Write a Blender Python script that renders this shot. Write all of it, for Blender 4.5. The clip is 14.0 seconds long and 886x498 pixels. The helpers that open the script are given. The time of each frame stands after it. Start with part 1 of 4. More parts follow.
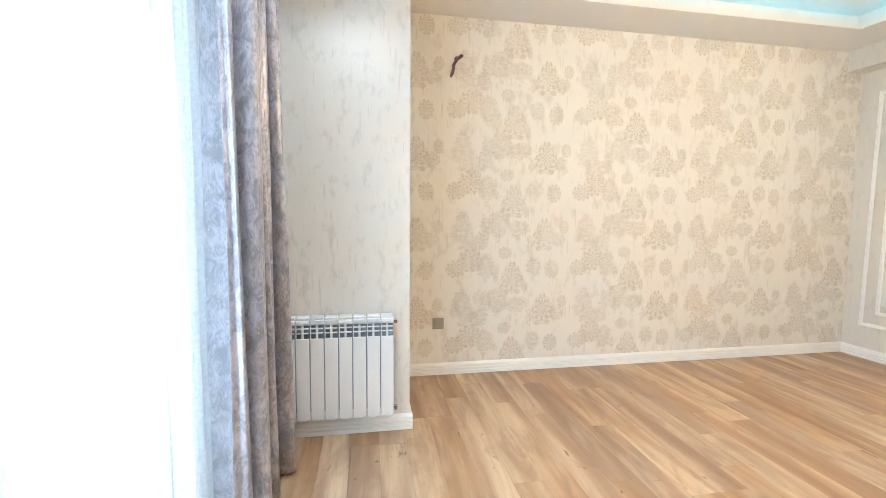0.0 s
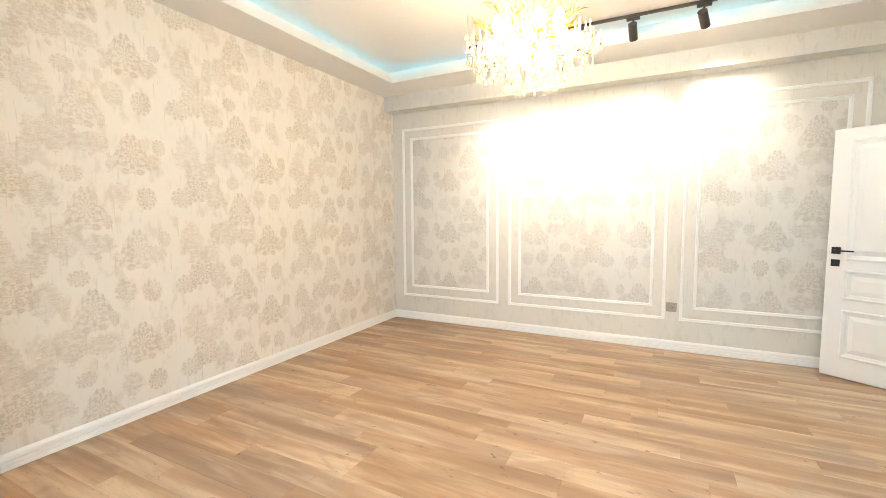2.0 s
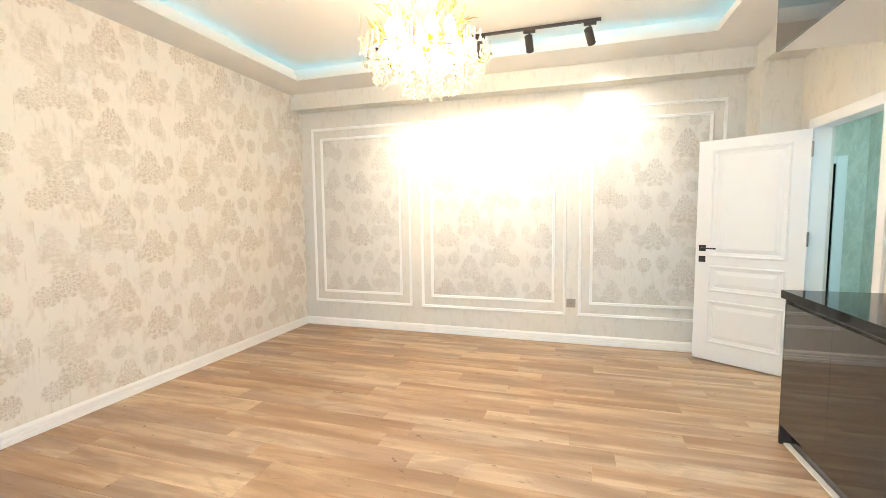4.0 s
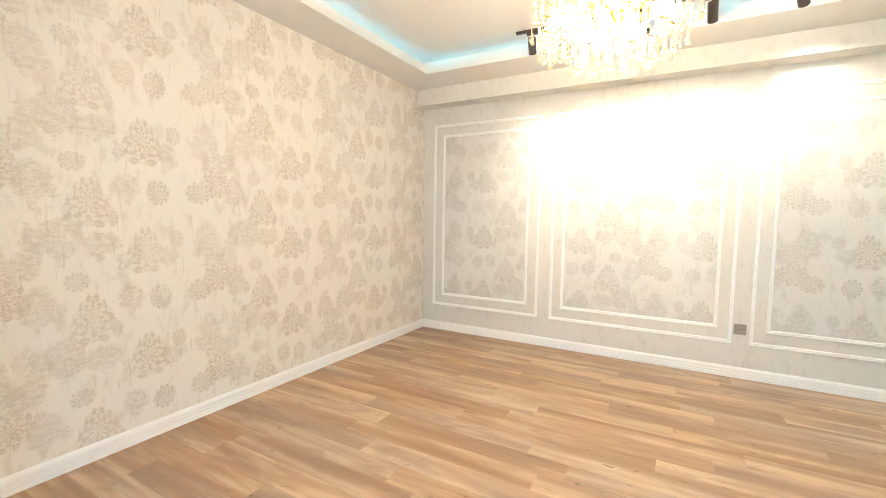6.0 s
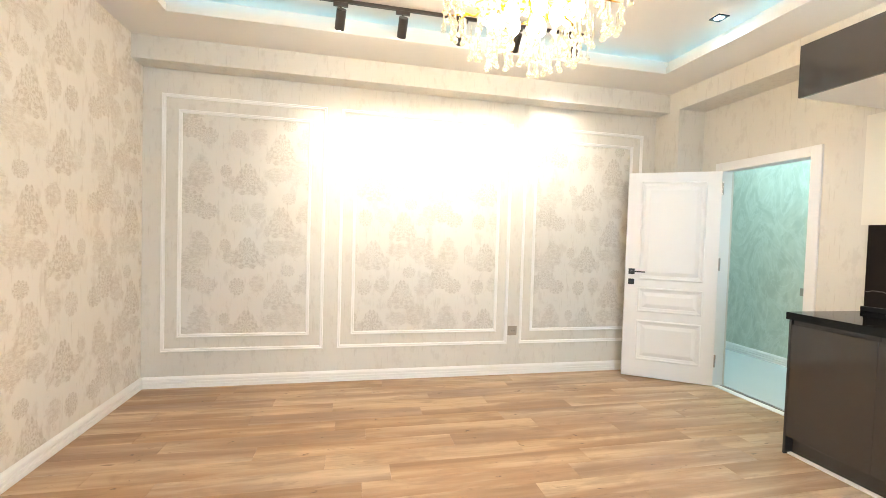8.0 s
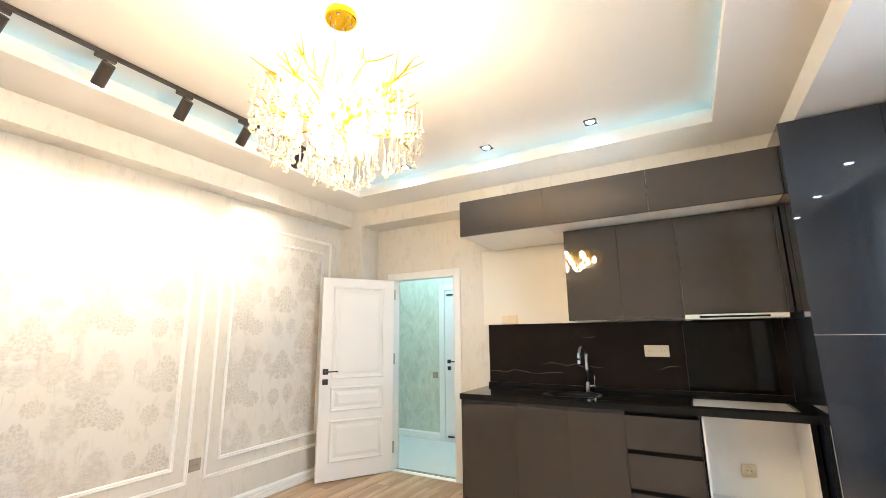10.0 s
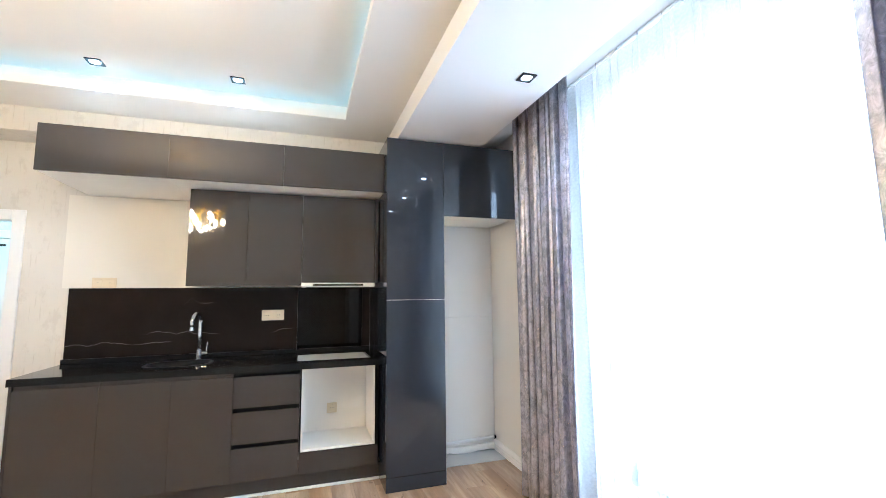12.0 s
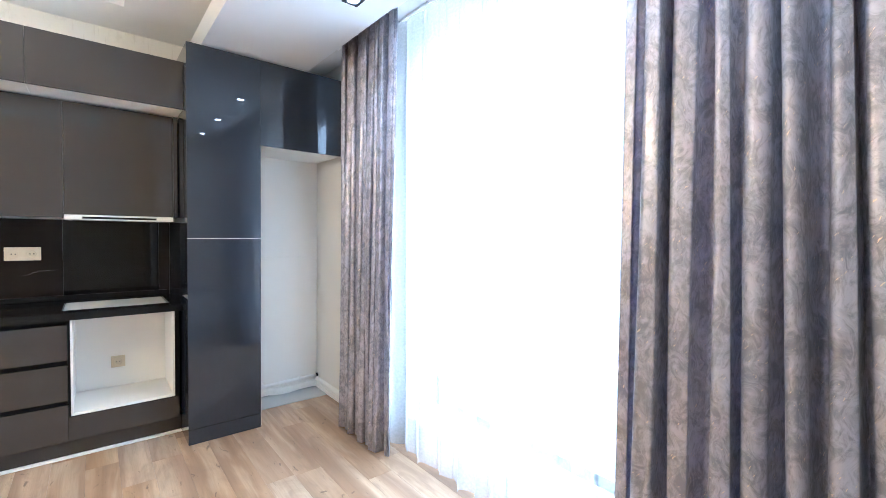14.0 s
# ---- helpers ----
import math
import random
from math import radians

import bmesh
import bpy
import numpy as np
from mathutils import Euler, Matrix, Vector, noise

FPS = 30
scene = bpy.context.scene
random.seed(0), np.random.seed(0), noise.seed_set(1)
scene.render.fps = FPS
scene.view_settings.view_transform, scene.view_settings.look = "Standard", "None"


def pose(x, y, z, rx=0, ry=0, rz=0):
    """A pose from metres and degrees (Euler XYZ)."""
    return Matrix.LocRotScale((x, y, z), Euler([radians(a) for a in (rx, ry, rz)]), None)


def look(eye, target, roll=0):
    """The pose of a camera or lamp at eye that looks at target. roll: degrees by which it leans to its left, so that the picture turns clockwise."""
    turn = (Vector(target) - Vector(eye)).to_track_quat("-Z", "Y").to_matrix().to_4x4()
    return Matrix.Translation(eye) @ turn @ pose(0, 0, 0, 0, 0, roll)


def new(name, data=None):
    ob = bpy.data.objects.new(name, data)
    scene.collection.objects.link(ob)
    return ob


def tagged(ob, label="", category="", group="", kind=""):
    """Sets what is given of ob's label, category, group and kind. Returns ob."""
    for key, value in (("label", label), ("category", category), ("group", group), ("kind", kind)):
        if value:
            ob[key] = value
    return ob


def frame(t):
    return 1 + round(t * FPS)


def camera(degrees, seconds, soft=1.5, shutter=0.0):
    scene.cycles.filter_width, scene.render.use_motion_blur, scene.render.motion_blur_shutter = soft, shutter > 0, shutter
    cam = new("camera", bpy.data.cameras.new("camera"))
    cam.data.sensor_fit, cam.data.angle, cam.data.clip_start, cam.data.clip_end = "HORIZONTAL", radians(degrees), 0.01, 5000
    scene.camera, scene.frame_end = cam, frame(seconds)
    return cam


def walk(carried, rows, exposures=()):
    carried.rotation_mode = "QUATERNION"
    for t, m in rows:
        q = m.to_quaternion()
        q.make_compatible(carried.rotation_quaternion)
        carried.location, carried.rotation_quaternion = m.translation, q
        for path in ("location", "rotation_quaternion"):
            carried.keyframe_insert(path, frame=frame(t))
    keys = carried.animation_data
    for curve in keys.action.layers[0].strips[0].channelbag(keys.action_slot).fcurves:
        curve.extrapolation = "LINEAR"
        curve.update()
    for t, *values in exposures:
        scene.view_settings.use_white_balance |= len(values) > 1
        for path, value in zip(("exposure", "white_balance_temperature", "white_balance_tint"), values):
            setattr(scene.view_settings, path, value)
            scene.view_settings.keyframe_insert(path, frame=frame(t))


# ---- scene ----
cam = camera(92.5, 14.0, soft=0.7)
PATH = [
    (0, (0.25, 0.238, 1.305), (0.596, 2.201, 1.136), 0.5),
    (0.5, (0.233, 0.328, 1.332), (1.052, 2.145, 1.163), 0.2),
    (1, (0.188, 0.368, 1.34), (1.434, 1.924, 1.173), -0.2),
    (1.5, (0.161, 0.384, 1.347), (1.731, 1.611, 1.178), -0.3),
    (2, (0.09, 0.458, 1.36), (1.867, 1.36, 1.193), -0.4),
    (2.5, (0.141, 0.378, 1.362), (2.027, 1.02, 1.197), -0.6),
    (2.7, (0.143, 0.388, 1.366), (2.066, 0.914, 1.2), -0.5),
    (4.8, (0.216, 0.266, 1.349), (2.054, 1.043, 1.213), -0.5),
    (5, (0.236, 0.335, 1.346), (2.023, 1.222, 1.214), -0.7),
    (5.5, (0.248, 0.576, 1.376), (1.989, 1.55, 1.225), 0.2),
    (6, (0.366, 0.805, 1.359), (2.106, 1.78, 1.206), 0.9),
    (6.5, (0.518, 1.089, 1.324), (2.377, 1.815, 1.189), 1.5),
    (7, (0.611, 1.426, 1.321), (2.576, 1.776, 1.187), 1.8),
    (7.2, (0.66, 1.538, 1.308), (2.647, 1.726, 1.178), 1.8),
    (9.3, (1.224, 2.295, 1.396), (2.758, 1.039, 1.659), 0.3),
    (9.5, (1.268, 2.366, 1.399), (2.686, 0.995, 1.732), -0.2),
    (10, (1.327, 2.454, 1.395), (2.292, 0.748, 1.792), -0.6),
    (10.5, (1.295, 2.485, 1.403), (1.819, 0.6, 1.817), -1.2),
    (11, (1.246, 2.52, 1.413), (1.465, 0.578, 1.839), -1.7),
    (11.5, (1.284, 2.542, 1.404), (1.116, 0.588, 1.794), -1.3),
    (12, (1.317, 2.543, 1.407), (0.698, 0.654, 1.623), -0.6),
    (12.5, (1.292, 2.552, 1.397), (0.38, 0.774, 1.483), -0.1),
    (13, (1.261, 2.551, 1.399), (0.179, 0.869, 1.402), 0.4),
    (13.5, (1.228, 2.556, 1.414), (0.021, 0.961, 1.377), 0.8),
    (14, (1.195, 2.556, 1.425), (-0.076, 1.013, 1.354), 0.8),
]
EXPOSURES = [(0.0, 1.01, 5850, 9), (1.0, 0.98, 6000, 10), (2.0, 0.95, 6170, 10), (7.2, 0.92, 6220, 11), (9.5, 0.83, 6300, 13), (10.5, 0.86, 6250, 14), (11.0, 0.88, 6020, 13), (12.0, 0.98, 5530, 13), (14.0, 1.08, 5270, 13)]
walk(cam, [(t, look(eye, target, roll)) for t, eye, target, roll in PATH], EXPOSURES)


# ---- light ----
world = bpy.data.worlds.new("world")
scene.world = world
world.use_nodes = True
wn = world.node_tree
sky = wn.nodes.new("ShaderNodeTexSky")
sky.sky_type, sky.sun_disc, sky.sun_elevation, sky.sun_rotation = "NISHITA", False, radians(40), radians(250)
wn.links.new(sky.outputs[0], wn.nodes["Background"].inputs[0])
wn.nodes["Background"].inputs[1].default_value = 0.15


def lamp(name, kind, m, energy, color=(1, 1, 1), **kw):
    data = bpy.data.lights.new(name, kind)
    data.energy, data.color = energy, color
    if "size" in kw:
        data.shape, data.size, data.size_y = "RECTANGLE", kw["size"][0], kw["size"][1]
    if "radius" in kw:
        data.shadow_soft_size = kw["radius"]
    if "cone" in kw:
        data.spot_size, data.spot_blend = radians(kw["cone"]), kw.get("blend", 0.6)
    ob = new(name, data)
    ob.matrix_world = m
    return ob


COOL = (0.80, 0.92, 1.0)
# the sky's light in the window's opening
lamp("window_light", "AREA", look((-0.80, 0.91, 1.42), (2.0, 0.91, 1.32)), 44, (0.68, 0.86, 1.0), size=(1.36, 2.5))


# ---- materials ----
def material(name, color=(0.8, 0.8, 0.8), rough=0.5, metal=0.0, **kw):
    m = bpy.data.materials.new(name)
    m.use_nodes = True
    b = m.node_tree.nodes["Principled BSDF"]
    b.inputs["Base Color"].default_value = (*color, 1)
    b.inputs["Roughness"].default_value = rough
    b.inputs["Metallic"].default_value = metal
    for key, value in kw.items():
        b.inputs[key.replace("_", " ")].default_value = value
    return m


class Nodes:
    """Short hand for a material's node tree."""

    def __init__(self, m):
        self.t = m.node_tree
        self.b = self.t.nodes["Principled BSDF"]

    def put(self, socket, value):
        if isinstance(value, bpy.types.NodeSocket):
            self.t.links.new(value, socket)
        elif value is not None:
            socket.default_value = value

    def add(self, kind, *ins, out=0, **props):
        n = self.t.nodes.new(kind)
        for k, v in props.items():
            if k in ("operation", "noise_dimensions"):
                n.operation = v
        for i, v in enumerate(ins):
            self.put(n.inputs[i], v)
        return n.outputs[out]

    def math(self, op, a, b=0.0, c=0.0):
        n = self.t.nodes.new("ShaderNodeMath")
        n.operation = op
        for i, v in enumerate((a, b, c)):
            self.put(n.inputs[i], v)
        return n.outputs[0]

    def vec(self, op, a, b=(0, 0, 0), c=(0, 0, 0)):
        n = self.t.nodes.new("ShaderNodeVectorMath")
        n.operation = op
        for i, v in enumerate((a, b, c)):
            self.put(n.inputs[i], v)
        return n.outputs["Value"] if op in ("LENGTH", "DISTANCE", "DOT_PRODUCT") else n.outputs["Vector"]

    def coord(self, which="Object"):
        return self.t.nodes.new("ShaderNodeTexCoord").outputs[which]

    def scaled(self, v, s):
        return self.vec("MULTIPLY", v, s)

    def noise(self, v, scale=5.0, detail=4.0, rough=0.55, distortion=0.0, color=False):
        n = self.t.nodes.new("ShaderNodeTexNoise")
        self.put(n.inputs["Vector"], v)
        n.inputs["Scale"].default_value = scale
        n.inputs["Detail"].default_value = detail
        n.inputs["Roughness"].default_value = rough
        n.inputs["Distortion"].default_value = distortion
        return n.outputs["Color" if color else "Fac"]

    def ramp(self, f, *stops):
        n = self.t.nodes.new("ShaderNodeValToRGB")
        self.put(n.inputs[0], f)
        e = n.color_ramp.elements
        while len(e) < len(stops):
            e.new(0.5)
        for el, (p, col) in zip(e, stops):
            el.position = p
            el.color = (*col, 1) if isinstance(col, tuple) else (col, col, col, 1)
        return n.outputs[0]

    def smooth(self, f, lo, hi, a=0.0, b=1.0):
        n = self.t.nodes.new("ShaderNodeMapRange")
        n.interpolation_type = "SMOOTHSTEP"
        for i, v in enumerate((f, lo, hi, a, b)):
            self.put(n.inputs[i], v)
        return n.outputs[0]

    def mix(self, f, a, b, blend="MIX"):
        n = self.t.nodes.new("ShaderNodeMix")
        n.data_type, n.blend_type = "RGBA", blend
        self.put(n.inputs[0], f)
        self.put(n.inputs[6], (*a, 1) if isinstance(a, tuple) else a)
        self.put(n.inputs[7], (*b, 1) if isinstance(b, tuple) else b)
        return n.outputs[2]

    def bump(self, h, strength=0.2, distance=0.01):
        n = self.t.nodes.new("ShaderNodeBump")
        n.inputs["Strength"].default_value, n.inputs["Distance"].default_value = strength, distance
        self.put(n.inputs["Height"], h)
        self.put(self.b.inputs["Normal"], n.outputs[0])

    def color(self, v):
        self.put(self.b.inputs["Base Color"], v)

    def rough(self, v):
        self.put(self.b.inputs["Roughness"], v)


def paint(name, color, rough=0.5, grain=0.15, wear=0.04):
    """A painted surface with a faint roller grain and slight unevenness."""
    m = material(name, color, rough)
    n = Nodes(m)
    c = n.coord()
    dark = tuple(x * (1 - wear) for x in color)
    n.color(n.mix(n.noise(c, 1.7, 5), dark, color))
    if grain > 0.06:
        n.rough(n.smooth(n.noise(c, 9, 3), 0.3, 0.7, rough - 0.06, rough + 0.06))
    if grain > 0.06:
        n.bump(n.noise(c, 260, 3), grain, 0.002)
    return m


def marble_paper(name, base, dark):
    """Cloudy marbled wallpaper with pale feathery streaks."""
    m = material(name, base, 0.45)
    n = Nodes(m)
    c = n.scaled(n.coord(), (1, 1, 0.6))
    cloud = n.noise(c, 3.0, 8, 0.68, 2.4)
    streak = n.smooth(n.math("ABSOLUTE", n.math("SUBTRACT", n.noise(c, 2.2, 6, 0.6, 3.2), 0.5)), 0.045, 0.0)
    col = n.mix(n.smooth(cloud, 0.36, 0.62), dark, base)
    n.color(n.mix(n.math("MULTIPLY", streak, 0.28), col, (0.84, 0.86, 0.80)))
    n.bump(cloud, 0.2, 0.002)
    return m


def wallpaper(name, base, tint, dark, axis, motifs, rough=0.5):
    """Distressed wallpaper: a mottled ground, and where motifs is set, faded damask ornaments in a repeat."""
    m = material(name, base, rough)
    n = Nodes(m)
    c = n.coord()
    sep = n.t.nodes.new("ShaderNodeSeparateXYZ")
    n.put(sep.inputs[0], c)
    comb = n.t.nodes.new("ShaderNodeCombineXYZ")
    n.put(comb.inputs[0], sep.outputs[axis])
    n.put(comb.inputs[1], sep.outputs[2])
    p = comb.outputs[0]
    cloud = n.noise(c, 2.2, 6, 0.6)
    patch = n.smooth(n.noise(n.scaled(c, (1, 1, 0.55)), 14, 6, 0.65), 0.52, 0.66)
    scratch = n.noise(n.scaled(c, (9, 9, 160)), 1.0, 4, 0.7)
    drip = n.smooth(n.noise(n.scaled(c, (60, 60, 5)), 1.0, 3, 0.6), 0.60, 0.72)
    col = n.mix(cloud, base, tint)
    col = n.mix(n.math("MULTIPLY", patch, 0.28), col, dark)
    col = n.mix(n.math("MULTIPLY", drip, 0.34), col, dark)
    height = scratch
    if motifs:
        ragged = n.vec("SUBTRACT", n.noise(p, 26, 8, 0.8, color=True), (0.5, 0.5, 0.5))
        loose = n.vec("ADD", p, n.scaled(ragged, (0.17, 0.10, 0)))
        tight = n.vec("ADD", p, n.scaled(ragged, (0.030, 0.030, 0)))
        tree, medal, at = None, None, None
        for kind, (mx, mz, w, h) in motifs:
            d = n.vec("SUBTRACT", tight if kind in "op" else loose, (mx, mz, 0))
            d = n.vec("WRAP", d, (0.5325, 0.3125, 1), (-0.5325, -0.3125, -1))
            d = n.scaled(d, (2 / w, 2 / h, 0))
            if kind in "pt":
                # pointed towards the top
                sp = n.t.nodes.new("ShaderNodeSeparateXYZ")
                n.put(sp.inputs[0], d)
                taper = n.math("MULTIPLY_ADD", sp.outputs[1], 0.55, 1.1)
                d = n.vec("MULTIPLY", d, n.add("ShaderNodeCombineXYZ", taper, 1.0, 0.0))
            r = n.vec("LENGTH", d)
            if kind in "op":
                at = d if at is None else n.mix(n.math("LESS_THAN", r, medal), at, d)
                medal = r if medal is None else n.math("MINIMUM", medal, r)
            else:
                # a crown over a thin trunk
                sp = n.t.nodes.new("ShaderNodeSeparateXYZ")
                n.put(sp.inputs[0], d)
                trunk = n.math("MAXIMUM", n.math("MULTIPLY", n.math("ABSOLUTE", sp.outputs[0]), 9.0), n.math("MULTIPLY", n.math("ABSOLUTE", n.math("ADD", sp.outputs[1], 1.05)), 2.4))
                r = n.math("MINIMUM", r, trunk)
                tree = r if tree is None else n.math("MINIMUM", tree, r)
        # medallions: mirrored rings of petals inside a scalloped edge
        sp = n.t.nodes.new("ShaderNodeSeparateXYZ")
        n.put(sp.inputs[0], at)
        turn = n.math("ARCTAN2", n.math("ABSOLUTE", sp.outputs[0]), sp.outputs[1])
        scallop = n.math("MULTIPLY_ADD", n.math("ABSOLUTE", n.math("COSINE", n.math("MULTIPLY", turn, 6.0))), -0.11, 1.05)
        body = n.smooth(n.math("SUBTRACT", medal, scallop), 0.05, -0.04)
        step = n.math("FLOOR", n.math("MULTIPLY", medal, 3.4))
        petal = n.math("MULTIPLY", n.math("COSINE", n.math("MULTIPLY_ADD", turn, 10.0, n.math("MULTIPLY", step, 3.1416))), n.math("SINE", n.math("MULTIPLY", medal, 21.36)))
        curl = n.math("ADD", petal, n.math("MULTIPLY", n.math("SUBTRACT", n.noise(n.vec("ABSOLUTE", at), 5.5, 4, 0.7, 1.0), 0.5), 2.6))
        lace = n.math("MULTIPLY", body, n.smooth(curl, -0.35, 0.30, 0.30, 1))
        solid = n.smooth(tree, 1.14, 0.84)
        fade = n.smooth(n.noise(p, 3.1, 3), 0.32, 0.62, 0.62, 1)
        worn = n.smooth(n.noise(n.scaled(c, (14, 14, 210)), 1.0, 4, 0.7), 0.36, 0.54, 0.55, 1)
        leafy = n.smooth(n.noise(n.scaled(p, (1, 1.5, 1)), 30, 6, 0.75), 0.38, 0.58, 0.25, 1)
        grit = n.smooth(n.noise(p, 120, 3, 0.6), 0.38, 0.56, 0.60, 1)
        k = n.math("MAXIMUM", n.math("MULTIPLY", n.math("MULTIPLY", solid, leafy), 0.64), n.math("MULTIPLY", lace, 0.76))
        k = n.math("MULTIPLY", n.math("MULTIPLY", n.math("MULTIPLY", k, fade), worn), grit)
        col = n.mix(k, col, dark)
        n.rough(n.smooth(k, 0, 1, rough, rough - 0.16))
    n.color(col)
    n.bump(n.math("ADD", height, patch), 0.25, 0.0015)
    return m


CREAM, CREAM_T, TAUPE = (0.85, 0.80, 0.735), (0.80, 0.745, 0.67), (0.50, 0.41, 0.315)
MOTIFS = [
    ("p", (1.411, 0.778, 0.22, 0.27)), ("p", (1.681, 0.510, 0.22, 0.27)), ("o", (1.854, 0.570, 0.09, 0.11)), ("o", (1.349, 0.986, 0.12, 0.10)),
    ("t", (2.051, 0.569, 0.18, 0.25)), ("s", (2.170, 0.441, 0.20, 0.13)), ("t", (2.233, 0.560, 0.08, 0.22)), ("s", (2.351, 0.610, 0.19, 0.17)),
    ("o", (2.120, 0.926, 0.21, 0.19)), ("o", (2.000, 0.857, 0.17, 0.14)), ("s", (2.249, 0.878, 0.15, 0.20)), ("s", (1.455, 0.557, 0.20, 0.13)),
    ("s", (1.285, 0.560, 0.16, 0.15)), ("s", (1.596, 0.872, 0.13, 0.15)), ("o", (1.757, 0.847, 0.13, 0.15)), ("s", (1.552, 0.446, 0.04, 0.13)),
    ("o", (1.520, 0.700, 0.05, 0.10)), ("s", (1.800, 0.470, 0.14, 0.11)), ("s", (2.330, 0.830, 0.06, 0.08)),
]
M_DAMASK_N = wallpaper("damask_wallpaper_n", CREAM, CREAM_T, TAUPE, 0, MOTIFS)
M_DAMASK_E = wallpaper("damask_wallpaper_e", (0.76, 0.735, 0.685), (0.71, 0.68, 0.63), (0.46, 0.415, 0.36), 1, MOTIFS)
M_PLAIN = wallpaper("plain_wallpaper", (0.75, 0.72, 0.66), (0.69, 0.66, 0.60), (0.50, 0.455, 0.39), 0, None)
M_PILLAR = wallpaper("worn_pillar_paper", (0.83, 0.79, 0.735), (0.73, 0.69, 0.635), (0.44, 0.40, 0.35), 0, None)
M_HALLPAPER = marble_paper("hall_wallpaper", (0.65, 0.67, 0.57), (0.54, 0.57, 0.475))
M_CEIL = paint("ceiling_paint", (0.79, 0.765, 0.725), 0.6, 0.08, 0.02)
M_BEAM = paint("beam_paint", (0.87, 0.87, 0.87), 0.55, 0.08, 0.02)
M_PLASTER = paint("wall_paint", (0.84, 0.81, 0.755), 0.55, 0.12, 0.04)
M_TRIM = paint("trim_paint", (0.92, 0.905, 0.88), 0.38, 0.05, 0.02)
M_DOORPAINT = paint("door_paint", (0.86, 0.855, 0.85), 0.42, 0.05, 0.01)
M_TILE = paint("hall_tile", (0.74, 0.76, 0.76), 0.16, 0.02, 0.08)


def glow(name, color, strength):
    m = material(name, color, 0.5)
    b = m.node_tree.nodes["Principled BSDF"]
    b.inputs["Emission Color"].default_value = (*color, 1)
    b.inputs["Emission Strength"].default_value = strength
    return m


def oak(name):
    m = material(name, (0.5, 0.35, 0.2), 0.36)
    n = Nodes(m)
    info = n.t.nodes.new("ShaderNodeObjectInfo")
    rnd = info.outputs["Random"]
    c = n.coord()
    comb = n.t.nodes.new("ShaderNodeCombineXYZ")
    for i, k in enumerate((31.0, 17.0, 9.0)):
        n.put(comb.inputs[i], n.math("MULTIPLY", rnd, k))
    c = n.vec("ADD", c, comb.outputs[0])
    sway = n.vec("ADD", c, n.scaled(n.vec("SUBTRACT", n.noise(n.scaled(c, (3, 1.2, 1)), 1.0, 2, 0.5, color=True), (0.5, 0.5, 0.5)), (0.045, 0, 0)))
    broad = n.noise(n.scaled(sway, (7, 0.6, 1)), 1.0, 2, 0.45, 0.3)
    blotch = n.noise(n.scaled(c, (7, 2.2, 1)), 1.0, 4, 0.6, 0.8)
    grain = n.noise(n.scaled(sway, (60, 2.5, 1)), 1.0, 5, 0.6, 0.5)
    fine = n.noise(n.scaled(c, (320, 8, 1)), 1.0, 3, 0.6)
    knot = n.smooth(n.noise(n.scaled(c, (24, 9, 1)), 1.0, 3, 0.6, 0.8), 0.65, 0.74)
    ring = n.math("FRACT", n.math("MULTIPLY", n.noise(n.scaled(sway, (9, 0.55, 1)), 1.0, 2, 0.5, 0.2), 7.0))
    col = n.ramp(broad, (0.32, (0.335, 0.200, 0.112)), (0.49, (0.455, 0.290, 0.170)), (0.66, (0.66, 0.480, 0.312)))
    col = n.mix(n.math("MULTIPLY", n.smooth(blotch, 0.46, 0.64), 0.45), col, (0.30, 0.192, 0.120))
    pale = n.smooth(n.noise(n.scaled(sway, (10, 1.2, 1)), 1.0, 3, 0.6, 0.4), 0.53, 0.68)
    col = n.mix(n.math("MULTIPLY", pale, 0.32), col, (0.70, 0.54, 0.38))
    col = n.mix(n.math("MULTIPLY", n.smooth(n.math("ABSOLUTE", n.math("SUBTRACT", ring, 0.5)), 0.16, 0.0), 0.10), col, (0.27, 0.165, 0.095))
    col = n.mix(n.math("MULTIPLY", n.smooth(grain, 0.45, 0.7), 0.17), col, (0.25, 0.150, 0.085))
    col = n.mix(n.math("MULTIPLY", n.smooth(fine, 0.5, 0.75), 0.20), col, (0.22, 0.135, 0.075))
    col = n.mix(n.math("MULTIPLY", knot, 0.75), col, (0.13, 0.078, 0.045))
    hue = n.t.nodes.new("ShaderNodeHueSaturation")
    n.put(hue.inputs["Value"], n.math("ADD", n.math("MULTIPLY", rnd, 0.10), 0.93))
    n.put(hue.inputs["Saturation"], n.math("ADD", n.math("MULTIPLY", n.math("FRACT", n.math("MULTIPLY", rnd, 7.3)), 0.2), 0.90))
    n.put(hue.inputs["Color"], col)
    n.color(hue.outputs[0])
    n.rough(n.smooth(grain, 0.3, 0.7, 0.30, 0.44))
    n.bump(n.math("ADD", grain, n.math("MULTIPLY", fine, 0.6)), 0.10, 0.002)
    return m


M_OAK = oak("oak_laminate")
M_SUBFLOOR = material("floor_joint", (0.10, 0.065, 0.04), 0.8)


